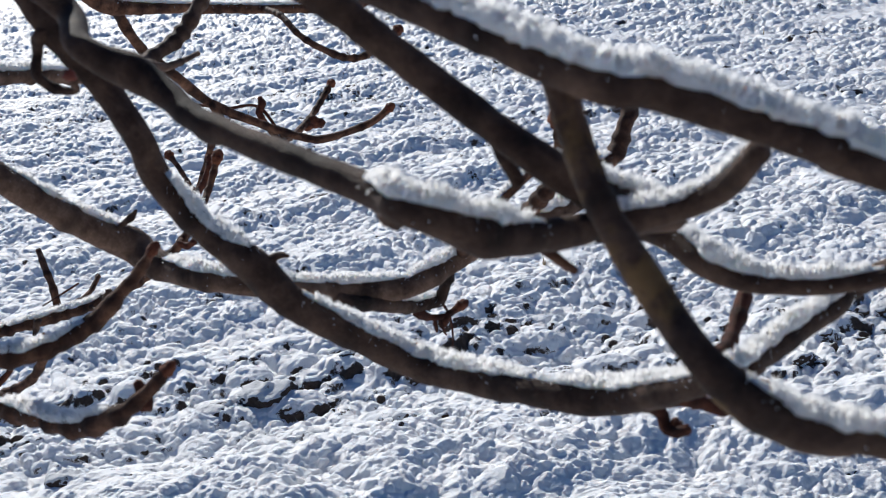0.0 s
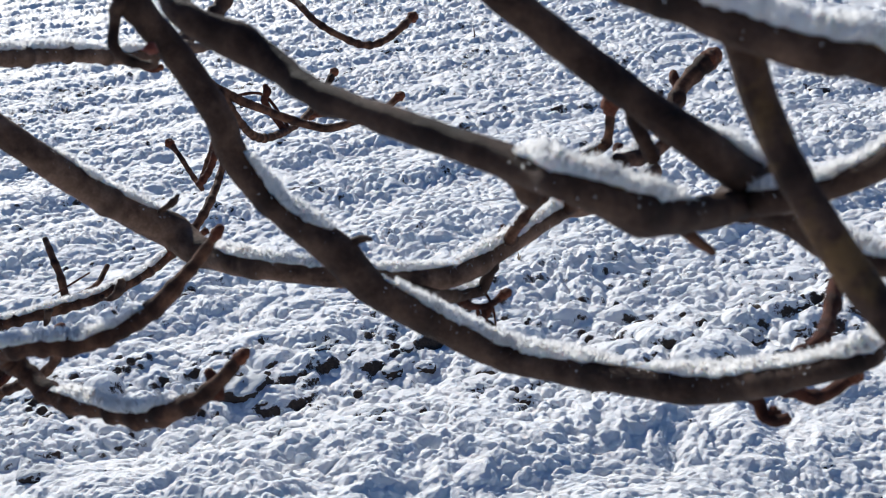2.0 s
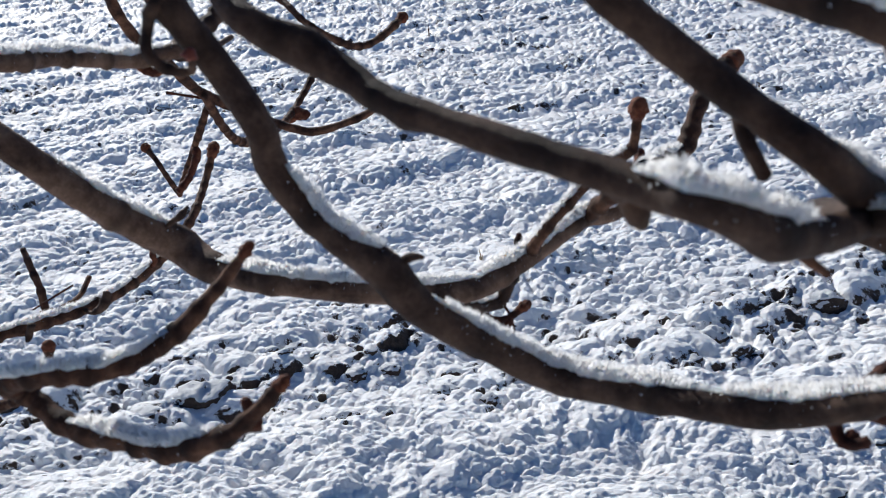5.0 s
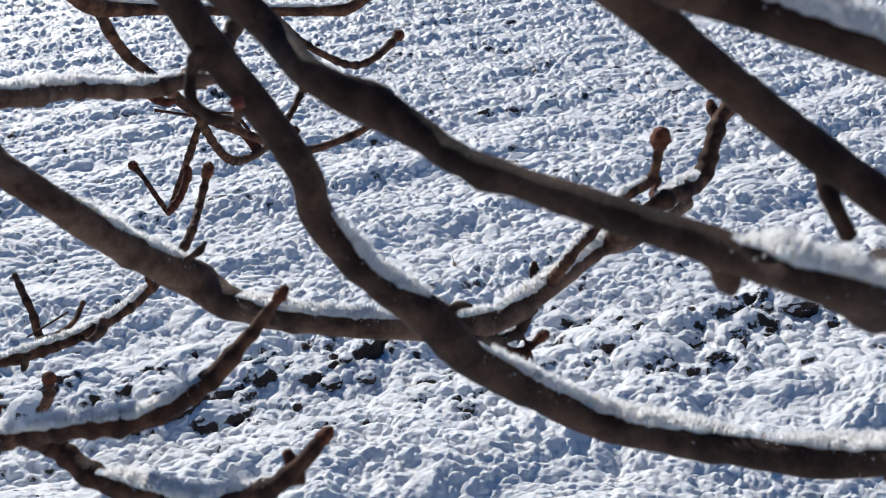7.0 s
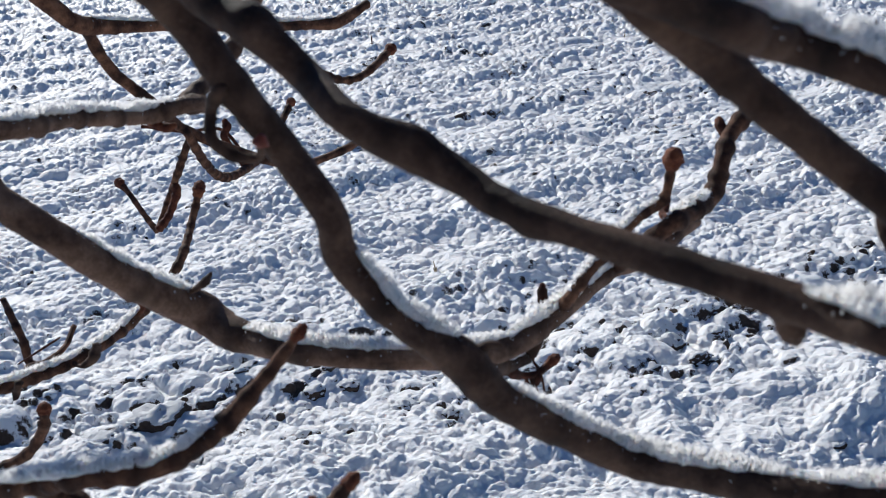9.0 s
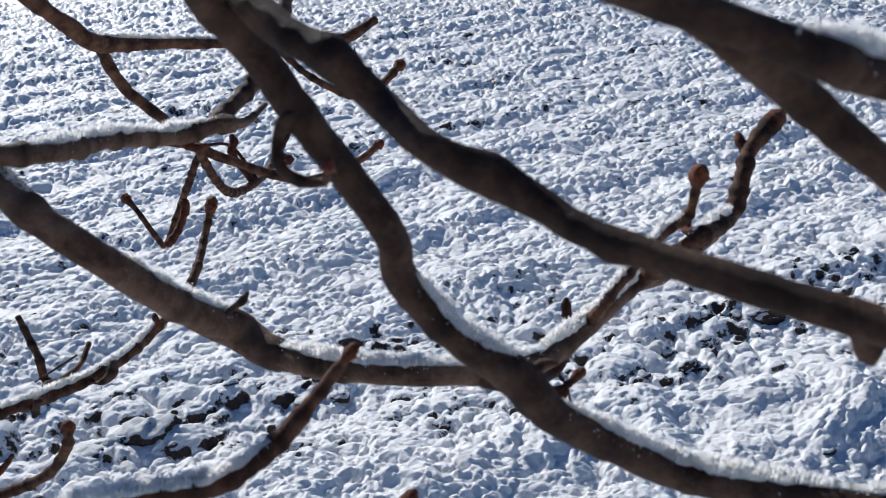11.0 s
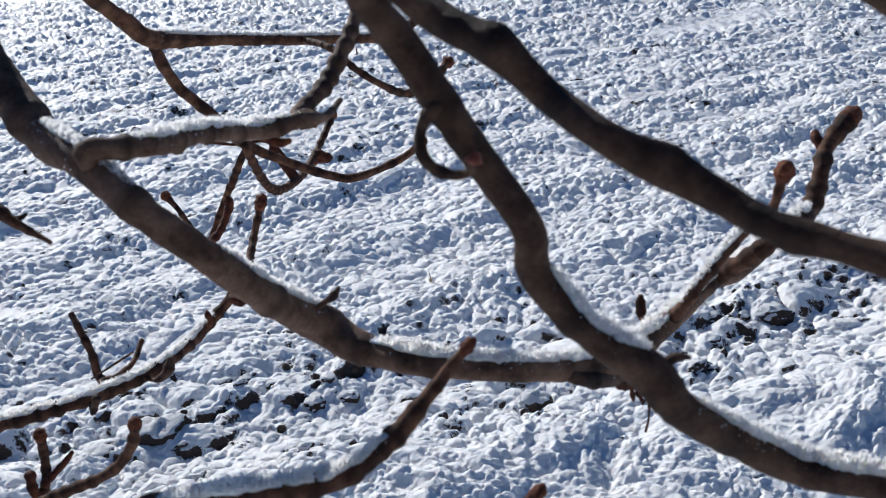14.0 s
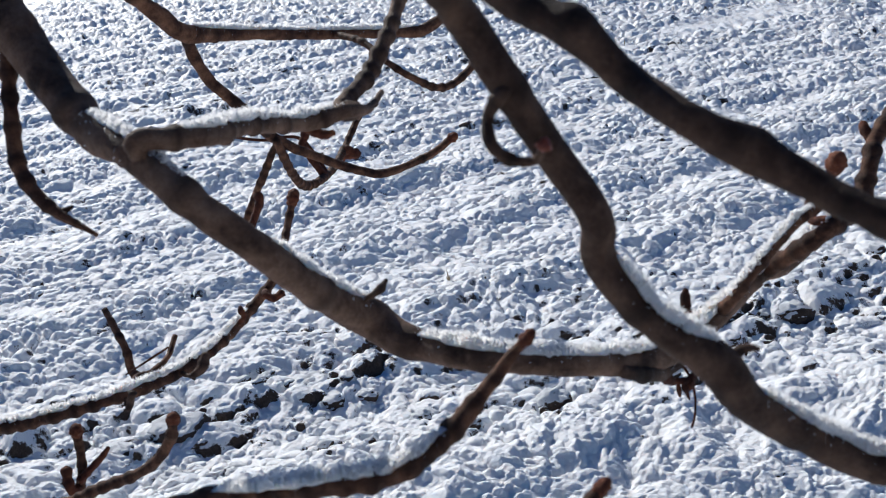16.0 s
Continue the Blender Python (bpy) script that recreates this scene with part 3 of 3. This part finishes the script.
PAST_E = [(0.2, 0.2, 1.78, 0.009), (0.45, -0.1, 1.85, 0.016), (0.55, -0.74, 2.0, 0.03)]
PAST_F = [(0.14, 0.24, 1.725, 0.008), (0.4, 0.0, 1.75, 0.014), (0.56, -0.74, 1.75, 0.03)]
PAST_G = [(0.18, 0.34, 1.75, 0.007), (0.4, 0.1, 1.85, 0.012), (0.55, -0.74, 2.1, 0.03)]
WHOLE_A = PAST_A + LIMB_A
LIMB_B = LIMB_B[:-2] + LIMB_H
WHOLE_B = [(-0.27, 0.42, 1.93, 0.004)] + LIMB_B + [(0.15, 0.42, 1.715, 0.0055), (0.18, 0.36, 1.745, 0.006)]
WHOLE_C = [(-0.26, 0.50, 1.91, 0.005)] + LIMB_C
WHOLE_D = [(-0.16, 0.37, 1.92, 0.006)] + LIMB_D
WHOLE_E = [(-0.22, 0.31, 1.93, 0.004)] + LIMB_E + PAST_E
WHOLE_F = LIMB_F + PAST_F
WHOLE_G = LIMB_G + PAST_G
limb_a = tube("limb", WHOLE_A, PALE_BARK, tree, "smooth grey-brown limb with ringed nodes", seed=1, swell=0.12, nodes=0.075, knots=[((-0.277, 0.647, 1.672), 0.010, 0.0032), ((-0.275, 0.639, 1.656), 0.009, 0.0026)])
limb_b = tube("limb", WHOLE_B, BARK, tree, seed=2, swell=0.10, nodes=0.08)


def knot(points, k, side=(0, 0, 1), w=0.008, h=0.0028):
    x, y, z, r = points[k]
    return ((x + side[0] * r, y + side[1] * r, z + side[2] * r), w, h)


limb_c = tube("limb", WHOLE_C, BARK, tree, seed=3, swell=0.06, nodes=0.07,
              knots=[knot(LIMB_C, 4), knot(LIMB_C, 1), knot(LIMB_C, 9, (0, 0, -1), 0.008, 0.002), knot(LIMB_C, 6, (0, 0, -1), 0.006, 0.002)])
limb_d = tube("limb", WHOLE_D + [LIMB_C[12]], BARK, tree, seed=4, nodes=0.09, swell=0.06)
limb_e = tube("limb", WHOLE_E, BARK, tree, seed=5, nodes=0.12, swell=0.06, seg=20)
limb_f = tube("limb", attach(WHOLE_F, LIMB_E), OCHRE_BARK, tree, "dark limb with golden ochre patches", seed=6, nodes=0.07, swell=0.08)
limb_g = tube("limb", attach(WHOLE_G, LIMB_C, 0.08), BARK, tree, seed=7, nodes=0.07, swell=0.08)

TWIG_A = [(-0.357, 0.491, 1.654, 0.0058), (-0.309, 0.470, 1.669, 0.0049), (-0.275, 0.476, 1.668, 0.0048), (-0.249, 0.494, 1.675, 0.0044), (-0.231, 0.503, 1.690, 0.0038), (-0.220, 0.507, 1.701, 0.0030), (-0.210, 0.506, 1.713, 0.0021)]
TWIG_B = [(-0.326, 0.492, 1.649, 0.0052), (-0.302, 0.478, 1.636, 0.0057), (-0.273, 0.462, 1.638, 0.0058), (-0.243, 0.446, 1.640, 0.0056), (-0.216, 0.439, 1.651, 0.0047), (-0.201, 0.442, 1.661, 0.0036), (-0.190, 0.446, 1.671, 0.0023)]
TWIG_C = [(-0.653, 0.904, 1.477, 0.0057), (-0.594, 0.905, 1.483, 0.0061), (-0.522, 0.904, 1.498, 0.0060), (-0.478, 0.937, 1.498, 0.0058), (-0.446, 0.984, 1.499, 0.0057), (-0.416, 1.033, 1.512, 0.0050), (-0.386, 1.045, 1.544, 0.0045), (-0.376, 1.090, 1.571, 0.0038), (-0.366, 1.109, 1.603, 0.0038)]
TWIG_D = [(-0.388, 0.594, 1.796, 0.0056), (-0.374, 0.603, 1.794, 0.0057), (-0.357, 0.620, 1.790, 0.0059), (-0.340, 0.673, 1.781, 0.0052), (-0.315, 0.721, 1.768, 0.0052), (-0.290, 0.731, 1.771, 0.0050), (-0.276, 0.758, 1.765, 0.0030), (-0.266, 0.802, 1.766, 0.0020)]
TWIG_E = [(-0.293, 0.749, 1.769, 0.0055), (-0.274, 0.784, 1.782, 0.0057), (-0.261, 0.803, 1.800, 0.0054), (-0.251, 0.820, 1.818, 0.0051), (-0.243, 0.838, 1.838, 0.0052)]
TWIG_F = [(-0.482, 1.026, 1.831, 0.0077), (-0.459, 1.048, 1.801, 0.0080), (-0.440, 1.074, 1.778, 0.0083), (-0.387, 1.141, 1.763, 0.0059), (-0.306, 1.200, 1.747, 0.0058), (-0.246, 1.236, 1.738, 0.0060), (-0.215, 1.250, 1.736, 0.0066), (-0.180, 1.270, 1.751, 0.0050)]
TWIG_G = [(-0.447, 1.107, 1.768, 0.0066), (-0.436, 1.125, 1.725, 0.0060), (-0.407, 1.140, 1.688, 0.0057), (-0.387, 1.177, 1.648, 0.0059), (-0.345, 1.208, 1.614, 0.0051), (-0.297, 1.224, 1.588, 0.0052), (-0.268, 1.234, 1.581, 0.0048), (-0.218, 1.267, 1.588, 0.0043), (-0.188, 1.270, 1.607, 0.0043)]
TWIG_H = [(-0.383, 1.174, 1.645, 0.0048), (-0.375, 1.202, 1.603, 0.0045), (-0.364, 1.244, 1.571, 0.0047), (-0.342, 1.312, 1.562, 0.0044), (-0.324, 1.395, 1.568, 0.0044), (-0.297, 1.456, 1.606, 0.0042)]
TWIG_I = [(-0.388, 1.218, 1.629, 0.0040), (-0.408, 1.230, 1.593, 0.0041), (-0.427, 1.243, 1.557, 0.0039), (-0.447, 1.238, 1.516, 0.0039)]
TWIG_J = [(-0.468, 1.315, 1.487, 0.0034), (-0.481, 1.315, 1.513, 0.0034), (-0.496, 1.327, 1.535, 0.0032), (-0.510, 1.338, 1.549, 0.0037)]
TWIG_K = [(-0.282, 1.150, 1.745, 0.0034), (-0.257, 1.121, 1.726, 0.0033), (-0.232, 1.121, 1.708, 0.0036), (-0.208, 1.141, 1.693, 0.0039), (-0.185, 1.160, 1.696, 0.0040), (-0.158, 1.192, 1.713, 0.0041)]
TWIG_L = [(0.007, 0.689, 1.677, 0.0057), (0.046, 0.731, 1.678, 0.0060), (0.058, 0.744, 1.700, 0.0057), (0.068, 0.758, 1.715, 0.0057), (0.091, 0.772, 1.731, 0.0070)]
TWIG_M = [(-0.058, 0.674, 1.643, 0.0040), (-0.031, 0.685, 1.669, 0.0037), (-0.011, 0.693, 1.684, 0.0034), (0.006, 0.700, 1.691, 0.0034), (0.009, 0.692, 1.713, 0.0033), (0.009, 0.686, 1.724, 0.0045)]
TWIG_N = [(-0.222, 0.456, 1.835, 0.0027), (-0.227, 0.460, 1.826, 0.0025), (-0.227, 0.455, 1.817, 0.0025), (-0.220, 0.456, 1.810, 0.0023), (-0.211, 0.456, 1.809, 0.0021), (-0.209, 0.448, 1.816, 0.0014)]
TWIG_O = [(-0.477, 0.706, 1.834, 0.0049), (-0.477, 0.686, 1.797, 0.0042), (-0.473, 0.669, 1.767, 0.0045), (-0.456, 0.655, 1.748, 0.0035), (-0.430, 0.642, 1.734, 0.0014)]
TWIG_P = [(-0.578, 0.824, 1.445, 0.0050), (-0.522, 0.815, 1.464, 0.0046), (-0.476, 0.805, 1.485, 0.0042), (-0.454, 0.800, 1.510, 0.0041), (-0.447, 0.796, 1.532, 0.0040)]
TWIG_Q = [(-0.557, 0.852, 1.431, 0.0038), (-0.548, 0.860, 1.447, 0.0038), (-0.547, 0.868, 1.469, 0.0038), (-0.547, 0.869, 1.491, 0.0042)]
TWIG_R = [(-0.138, 0.623, 1.626, 0.0045), (-0.117, 0.644, 1.612, 0.0055), (-0.103, 0.675, 1.596, 0.0053), (-0.084, 0.703, 1.587, 0.0050)]
TWIG_S = [(0.042, 0.443, 1.643, 0.0040), (0.061, 0.445, 1.641, 0.0035), (0.078, 0.444, 1.636, 0.0029), (0.096, 0.449, 1.644, 0.0029)]
TWIG_T = [(0.044, 0.424, 1.648, 0.0031), (0.047, 0.418, 1.641, 0.0025), (0.056, 0.414, 1.643, 0.0028)]
TWIG_U = [(-0.005, 0.344, 1.766, 0.0027), (0.001, 0.343, 1.758, 0.0020), (0.008, 0.343, 1.752, 0.0015)]
TWIG_V = [(-0.017, 0.359, 1.801, 0.0031), (-0.015, 0.356, 1.793, 0.0029), (-0.010, 0.354, 1.782, 0.0024)]
TWIG_W = [(0.071, 0.430, 1.671, 0.0033), (0.081, 0.447, 1.674, 0.0034), (0.090, 0.466, 1.684, 0.0038)]

LEFT_STEM = [(-1.2, 0.8, 2.12, 0.016), (-1.22, 0.85, 1.8, 0.014), (-1.15, 0.85, 1.5, 0.012)]
left_stem = tube("limb", LEFT_STEM, BARK, tree, seed=10)
WHOLE_TWIG_A = [(-1.16, 0.84, 1.52, 0.009), (-0.8, 0.6, 1.58, 0.008), (-0.5, 0.49, 1.635, 0.0068)] + TWIG_A
WHOLE_TWIG_C = [(-1.16, 0.85, 1.5, 0.009), (-0.85, 0.9, 1.46, 0.0075)] + TWIG_C
WHOLE_TWIG_F = [(-0.78, 0.95, 2.05, 0.011), (-0.57, 0.96, 1.95, 0.0092)] + TWIG_F
WHOLE_TWIG_P = [(-1.16, 0.85, 1.48, 0.008), (-0.8, 0.83, 1.43, 0.0065)] + TWIG_P


def twig(points, parent=None, seed=0, material=None, name="twig", **more):
    more = {"nodes": 0.016, "swell": 0.26, "rough": 0.10, "seg": 12, "step": 0.0022} | more
    return tube(name, points, material or TWIG, parent or tree, seed=seed, **more)


twig_a = twig(WHOLE_TWIG_A, seed=21, nodes=0.013, swell=0.26, rough=0.16)
bud(twig_a, TWIG_A, 0.011, 0.0032)
twig_b = twig(attach(TWIG_B, TWIG_A), seed=22, nodes=0.013, swell=0.26, rough=0.16)
bud(twig_b, TWIG_B, 0.012, 0.0034)
twig_c = twig(WHOLE_TWIG_C, seed=23)
bud(twig_c, TWIG_C, 0.019, 0.0066)
twig_d = twig(attach(TWIG_D, LIMB_A), seed=24, material=PALE_BARK, knots=[((-0.357, 0.597, 1.799), 0.006, 0.0022), ((-0.357, 0.594, 1.791), 0.006, 0.0028)], nodes=0.05)
twig_e = twig(attach(TWIG_E, TWIG_D), seed=25, material=PALE_BARK)
twig_f = twig(WHOLE_TWIG_F, seed=26, nodes=0.07, swell=0.07)
twig_g = twig(attach(TWIG_G, TWIG_F), seed=27, nodes=0.04, swell=0.1)
bud(twig_g, TWIG_G, 0.014, 0.006)
twig_h = twig(attach(TWIG_H, TWIG_G), seed=28)
bud(twig_h, TWIG_H, 0.014, 0.0062)
twig_i = twig(attach(TWIG_I, TWIG_G), seed=29)
twig_j = twig(attach(TWIG_J, TWIG_I), seed=30)
bud(twig_j, TWIG_J, 0.014, 0.0064)
twig_k = twig(attach(TWIG_K, TWIG_F), seed=31)
bud(twig_k, TWIG_K, 0.015, 0.0062)
twig_l = twig(attach(TWIG_L, LIMB_A), seed=32)
bud(twig_l, TWIG_L, 0.022, 0.0074, "plump brown sticky bud")
twig_m = twig(attach(TWIG_M, LIMB_A), seed=33)
bud(twig_m, TWIG_M, 0.017, 0.0064, "plump brown sticky bud")
twig_n = twig(attach(TWIG_N, LIMB_B), seed=34, nodes=0.02, material=BARK)
WOUND = plain("fresh_wound", (0.20, 0.045, 0.018), 0.6)
tube("wound", [(*TWIG_N[-1][:3], 0.0032), (TWIG_N[-1][0] + 0.001, TWIG_N[-1][1], TWIG_N[-1][2] + 0.003, 0.0016)], WOUND, twig_n, "torn orange wood at the shoot's foot", seed=90, step=0.0012, rough=0.25)
twig_o = twig(attach(TWIG_O, LIMB_A), seed=35)
twig_p = twig(WHOLE_TWIG_P, seed=36)
bud(twig_p, TWIG_P, 0.012, 0.0055)
twig_q = twig(attach(TWIG_Q, TWIG_P), seed=37)
bud(twig_q, TWIG_Q, 0.013, 0.0058)
twig_r = twig(attach(TWIG_R, LIMB_A), seed=38, material=BARK, nodes=0.04)
twig_s = twig(attach(TWIG_S, LIMB_B), seed=39, material=DEAD)
bud(twig_s, TWIG_S, 0.010, 0.004)
twig_t = twig(attach(TWIG_T, LIMB_B), seed=40, material=DEAD)
twig_u = twig(attach(TWIG_U, LIMB_C), seed=41)
twig_v = twig(attach(TWIG_V, LIMB_D), seed=42, material=BARK)
twig_w = twig(attach(TWIG_W, LIMB_B), seed=43, material=DEAD)

# side shoots, spurs and small buds
def side(name, host, stem, pts, seed, material=None, **more):
    """A small shoot whose nearer end is joined into its host's stem."""
    line = spline(stem, 0.004)[:, :3]
    first, last = (np.linalg.norm(line - np.array(p[:3]), axis=1).min() for p in (pts[0], pts[-1]))
    pts = list(pts) if first <= last else list(pts)[::-1]
    return twig(attach(pts, stem, 0.055), host, seed, material=material, name=name, **more), pts


STICK_C = [(-0.519, 0.971, 1.485, 0.0040), (-0.525, 0.978, 1.508, 0.0038), (-0.535, 0.990, 1.527, 0.0036), (-0.545, 1.005, 1.540, 0.0027)]
STICK_D = [(-0.509, 0.935, 1.500, 0.0028), (-0.499, 0.955, 1.495, 0.0029), (-0.489, 0.981, 1.496, 0.0027), (-0.484, 1.003, 1.507, 0.0026)]
side("side_twig", twig_c, TWIG_C, STICK_C, 51)
side("side_twig", twig_c, TWIG_C, STICK_D, 52)
for host, stem, pts, seed in (
        (limb_a, LIMB_A, [(-0.281, 0.637, 1.685, 0.0015), (-0.276, 0.638, 1.688, 0.0020), (-0.273, 0.640, 1.692, 0.0010)], 61),
        (limb_b, LIMB_B, [(-0.135, 0.455, 1.720, 0.0020), (-0.129, 0.455, 1.723, 0.0016), (-0.124, 0.453, 1.723, 0.0007)], 62),
        (limb_c, LIMB_C, [(-0.058, 0.331, 1.786, 0.0035), (-0.054, 0.333, 1.781, 0.0039), (-0.052, 0.336, 1.776, 0.0027)], 63),
        (twig_c, TWIG_C, [(-0.444, 0.936, 1.516, 0.0040), (-0.449, 0.931, 1.505, 0.0036), (-0.459, 0.930, 1.499, 0.0022)], 65),
        (twig_c, TWIG_C, [(-0.501, 0.892, 1.508, 0.0032), (-0.504, 0.890, 1.500, 0.0030), (-0.507, 0.888, 1.494, 0.0014)], 66),
        (limb_a, LIMB_A, [(-0.443, 0.688, 1.792, 0.0036), (-0.443, 0.685, 1.786, 0.0032), (-0.442, 0.683, 1.781, 0.0016)], 67),
        (twig_o, TWIG_O, [(-0.455, 0.655, 1.747, 0.0022), (-0.449, 0.654, 1.746, 0.0019), (-0.444, 0.655, 1.748, 0.0010)], 68),
        (limb_b, LIMB_B, [(0.063, 0.426, 1.660, 0.0031), (0.063, 0.428, 1.665, 0.0028), (0.064, 0.430, 1.669, 0.0018)], 69)):
    side("spur", host, stem, pts, seed, BARK, nodes=0.012, rough=0.28)
for host, stem, pts, seed in (
        (twig_l, TWIG_L, [(0.066, 0.755, 1.712, 0.0031), (0.063, 0.761, 1.716, 0.0031), (0.062, 0.766, 1.722, 0.0032)], 71),
        (twig_l, TWIG_L, [(0.016, 0.730, 1.668, 0.0031), (0.018, 0.740, 1.671, 0.0032), (0.020, 0.748, 1.675, 0.0036)], 72),
        (twig_h, TWIG_H, [(-0.332, 1.404, 1.554, 0.0048), (-0.320, 1.401, 1.560, 0.0051), (-0.308, 1.397, 1.562, 0.0058)], 73),
        (twig_c, TWIG_C, [(-0.418, 1.010, 1.516, 0.0024), (-0.420, 1.012, 1.521, 0.0030), (-0.421, 1.014, 1.526, 0.0016)], 74),
        (twig_c, TWIG_C, [(-0.397, 1.025, 1.531, 0.0033), (-0.389, 1.024, 1.527, 0.0033), (-0.380, 1.025, 1.532, 0.0033)], 75),
        (twig_b, TWIG_B, [(-0.204, 0.442, 1.653, 0.0031), (-0.206, 0.445, 1.659, 0.0029), (-0.208, 0.446, 1.664, 0.0021)], 76),
        (twig_d, TWIG_D, [(-0.316, 0.730, 1.764, 0.0028), (-0.305, 0.728, 1.758, 0.0028), (-0.298, 0.727, 1.759, 0.0021)], 77),
        (twig_t, TWIG_T, [(0.053, 0.418, 1.640, 0.0025), (0.051, 0.419, 1.644, 0.0028), (0.052, 0.420, 1.645, 0.0015)], 78),
        (twig_q, TWIG_Q, [(-0.547, 0.857, 1.450, 0.0034), (-0.536, 0.860, 1.459, 0.0030), (-0.528, 0.862, 1.466, 0.0026), (-0.522, 0.864, 1.473, 0.0019)], 79),
        (twig_q, TWIG_Q, [(-0.554, 0.849, 1.444, 0.0040), (-0.557, 0.853, 1.453, 0.0036), (-0.557, 0.856, 1.462, 0.0040)], 80),
        (twig_i, TWIG_I, [(-0.442, 1.218, 1.523, 0.0042), (-0.429, 1.223, 1.537, 0.0042), (-0.421, 1.228, 1.552, 0.0042), (-0.417, 1.232, 1.563, 0.0045)], 81),
        (twig_h, TWIG_H, [(-0.367, 1.310, 1.599, 0.0040), (-0.364, 1.315, 1.612, 0.0048), (-0.366, 1.318, 1.621, 0.0033)], 83)):
    stem, pts = side("side_bud", host, stem, pts, seed, BUD, nodes=0.01)
    if seed in (71, 72):
        bud(stem, pts, 0.008, 0.0031)

# the torn stub under a limb, with a rusty shoot and withered leaf scraps
twig([(-0.066, 0.687, 1.628, 0.0050), (-0.074, 0.692, 1.612, 0.0042), (-0.083, 0.700, 1.590, 0.0046)], twig_r, 82, material=BARK, name="spur")
shoot = twig([(-0.100, 0.682, 1.588, 0.0034), (-0.091, 0.690, 1.580, 0.0030), (-0.0805, 0.691, 1.5793, 0.0024), (-0.0687, 0.6992, 1.5830, 0.0028)], twig_r, 84, material=DEAD, name="rusty_shoot", nodes=0.008, rough=0.22)
bud(shoot, [(-0.0805, 0.691, 1.5793), (-0.0670, 0.7000, 1.5845)], 0.013, 0.0038)
for k, (x, z, tall, lean) in enumerate(((-0.0845, 1.579, 0.014, 0.004), (-0.0880, 1.578, 0.010, 0.001), (-0.0790, 1.580, 0.009, -0.003))):
    twig([(x, 0.690, z, 0.0014), (x + lean * 0.3, 0.6895, z - tall * 0.45, 0.0021), (x + lean, 0.689, z - tall, 0.0007)], twig_r, 85 + k, material=DEAD, name="withered_leaf", nodes=0.006, rough=0.4)
twig([(-0.056, 0.694, 1.628, 0.0030), (-0.062, 0.720, 1.612, 0.0030), (-0.0665, 0.742, 1.604, 0.0030), (-0.0673, 0.7455, 1.613, 0.0034), (-0.067, 0.746, 1.620, 0.0020)], limb_a, 64, material=DEAD, name="spur", nodes=0.01)
for host, stem, pts, seed in (
        (twig_r, TWIG_R, [(-0.078, 0.697, 1.578, 0.0009), (-0.076, 0.692, 1.566, 0.0008), (-0.077, 0.688, 1.554, 0.0008), (-0.080, 0.685, 1.546, 0.0009)], 88),
        (twig_h, TWIG_H, [(-0.465, 1.318, 1.621, 0.0019), (-0.414, 1.319, 1.610, 0.0019), (-0.371, 1.323, 1.607, 0.0022)], 91)):
    side("leaf_stalk", host, stem, pts, seed, DEAD, nodes=0.05)
twig([(-0.477, 0.941, 1.524, 0.0010), (-0.497, 0.938, 1.514, 0.0010), (-0.517, 0.935, 1.504, 0.0008)], twig_c, 89, material=DEAD, name="leaf_stalk", nodes=0.05)

# ---- snow lying on the limbs ----
snow_on(LIMB_E + PAST_E[:1], 0.0085, 0.95, 1, "thick line of fresh snow on the stoutest limb")
snow_on(LIMB_C[7:11], 0.0065, 0.95, 2, "thick pad of fresh snow on a limb's swelling")
snow_on(LIMB_C[11:], 0.0040, 0.8, 3)
snow_on(LIMB_B[5:8], 0.0058, 0.75, 4)
snow_on(LIMB_B[8:12], 0.0049, 0.7, 14)
snow_on(LIMB_B[11:], 0.0058, 0.8, 15)
snow_on(LIMB_A[2:5], 0.0026, 0.45, 16)
snow_on(LIMB_A[5:8], 0.0072, 0.7, 5)
snow_on(LIMB_A[8:12], 0.0052, 0.8, 17)
snow_on(LIMB_A[11:], 0.0070, 0.9, 18)
snow_on(LIMB_D[5:], 0.0051, 0.7, 19)
snow_on(LIMB_G[1:], 0.0065, 0.95, 6)
snow_on(LIMB_F[6:] + PAST_F[:1], 0.0055, 0.9, 8)
snow_on(TWIG_A[:4], 0.0075, 0.95, 9, "line of fresh snow lying on a thin twig")
snow_on(TWIG_B[1:5], 0.0058, 0.9, 10, "line of fresh snow lying on a thin twig")
snow_on(TWIG_C[:6], 0.0043, 0.8, 11, "line of fresh snow lying on a thin twig")
snow_on(TWIG_D[1:6], 0.0075, 0.95, 12, "line of fresh snow lying on a thin twig")
snow_on(TWIG_F[2:7], 0.0051, 0.8, 13, "line of fresh snow lying on a thin twig")
snow_on(TWIG_L[:2], 0.0058, 0.9, 20, "line of fresh snow lying on a thin twig")
snow_on(TWIG_M[:4], 0.0049, 0.8, 21, "line of fresh snow lying on a thin twig")
snow_on(TWIG_R[1:], 0.0050, 0.8, 22, "line of fresh snow lying on a thin twig")
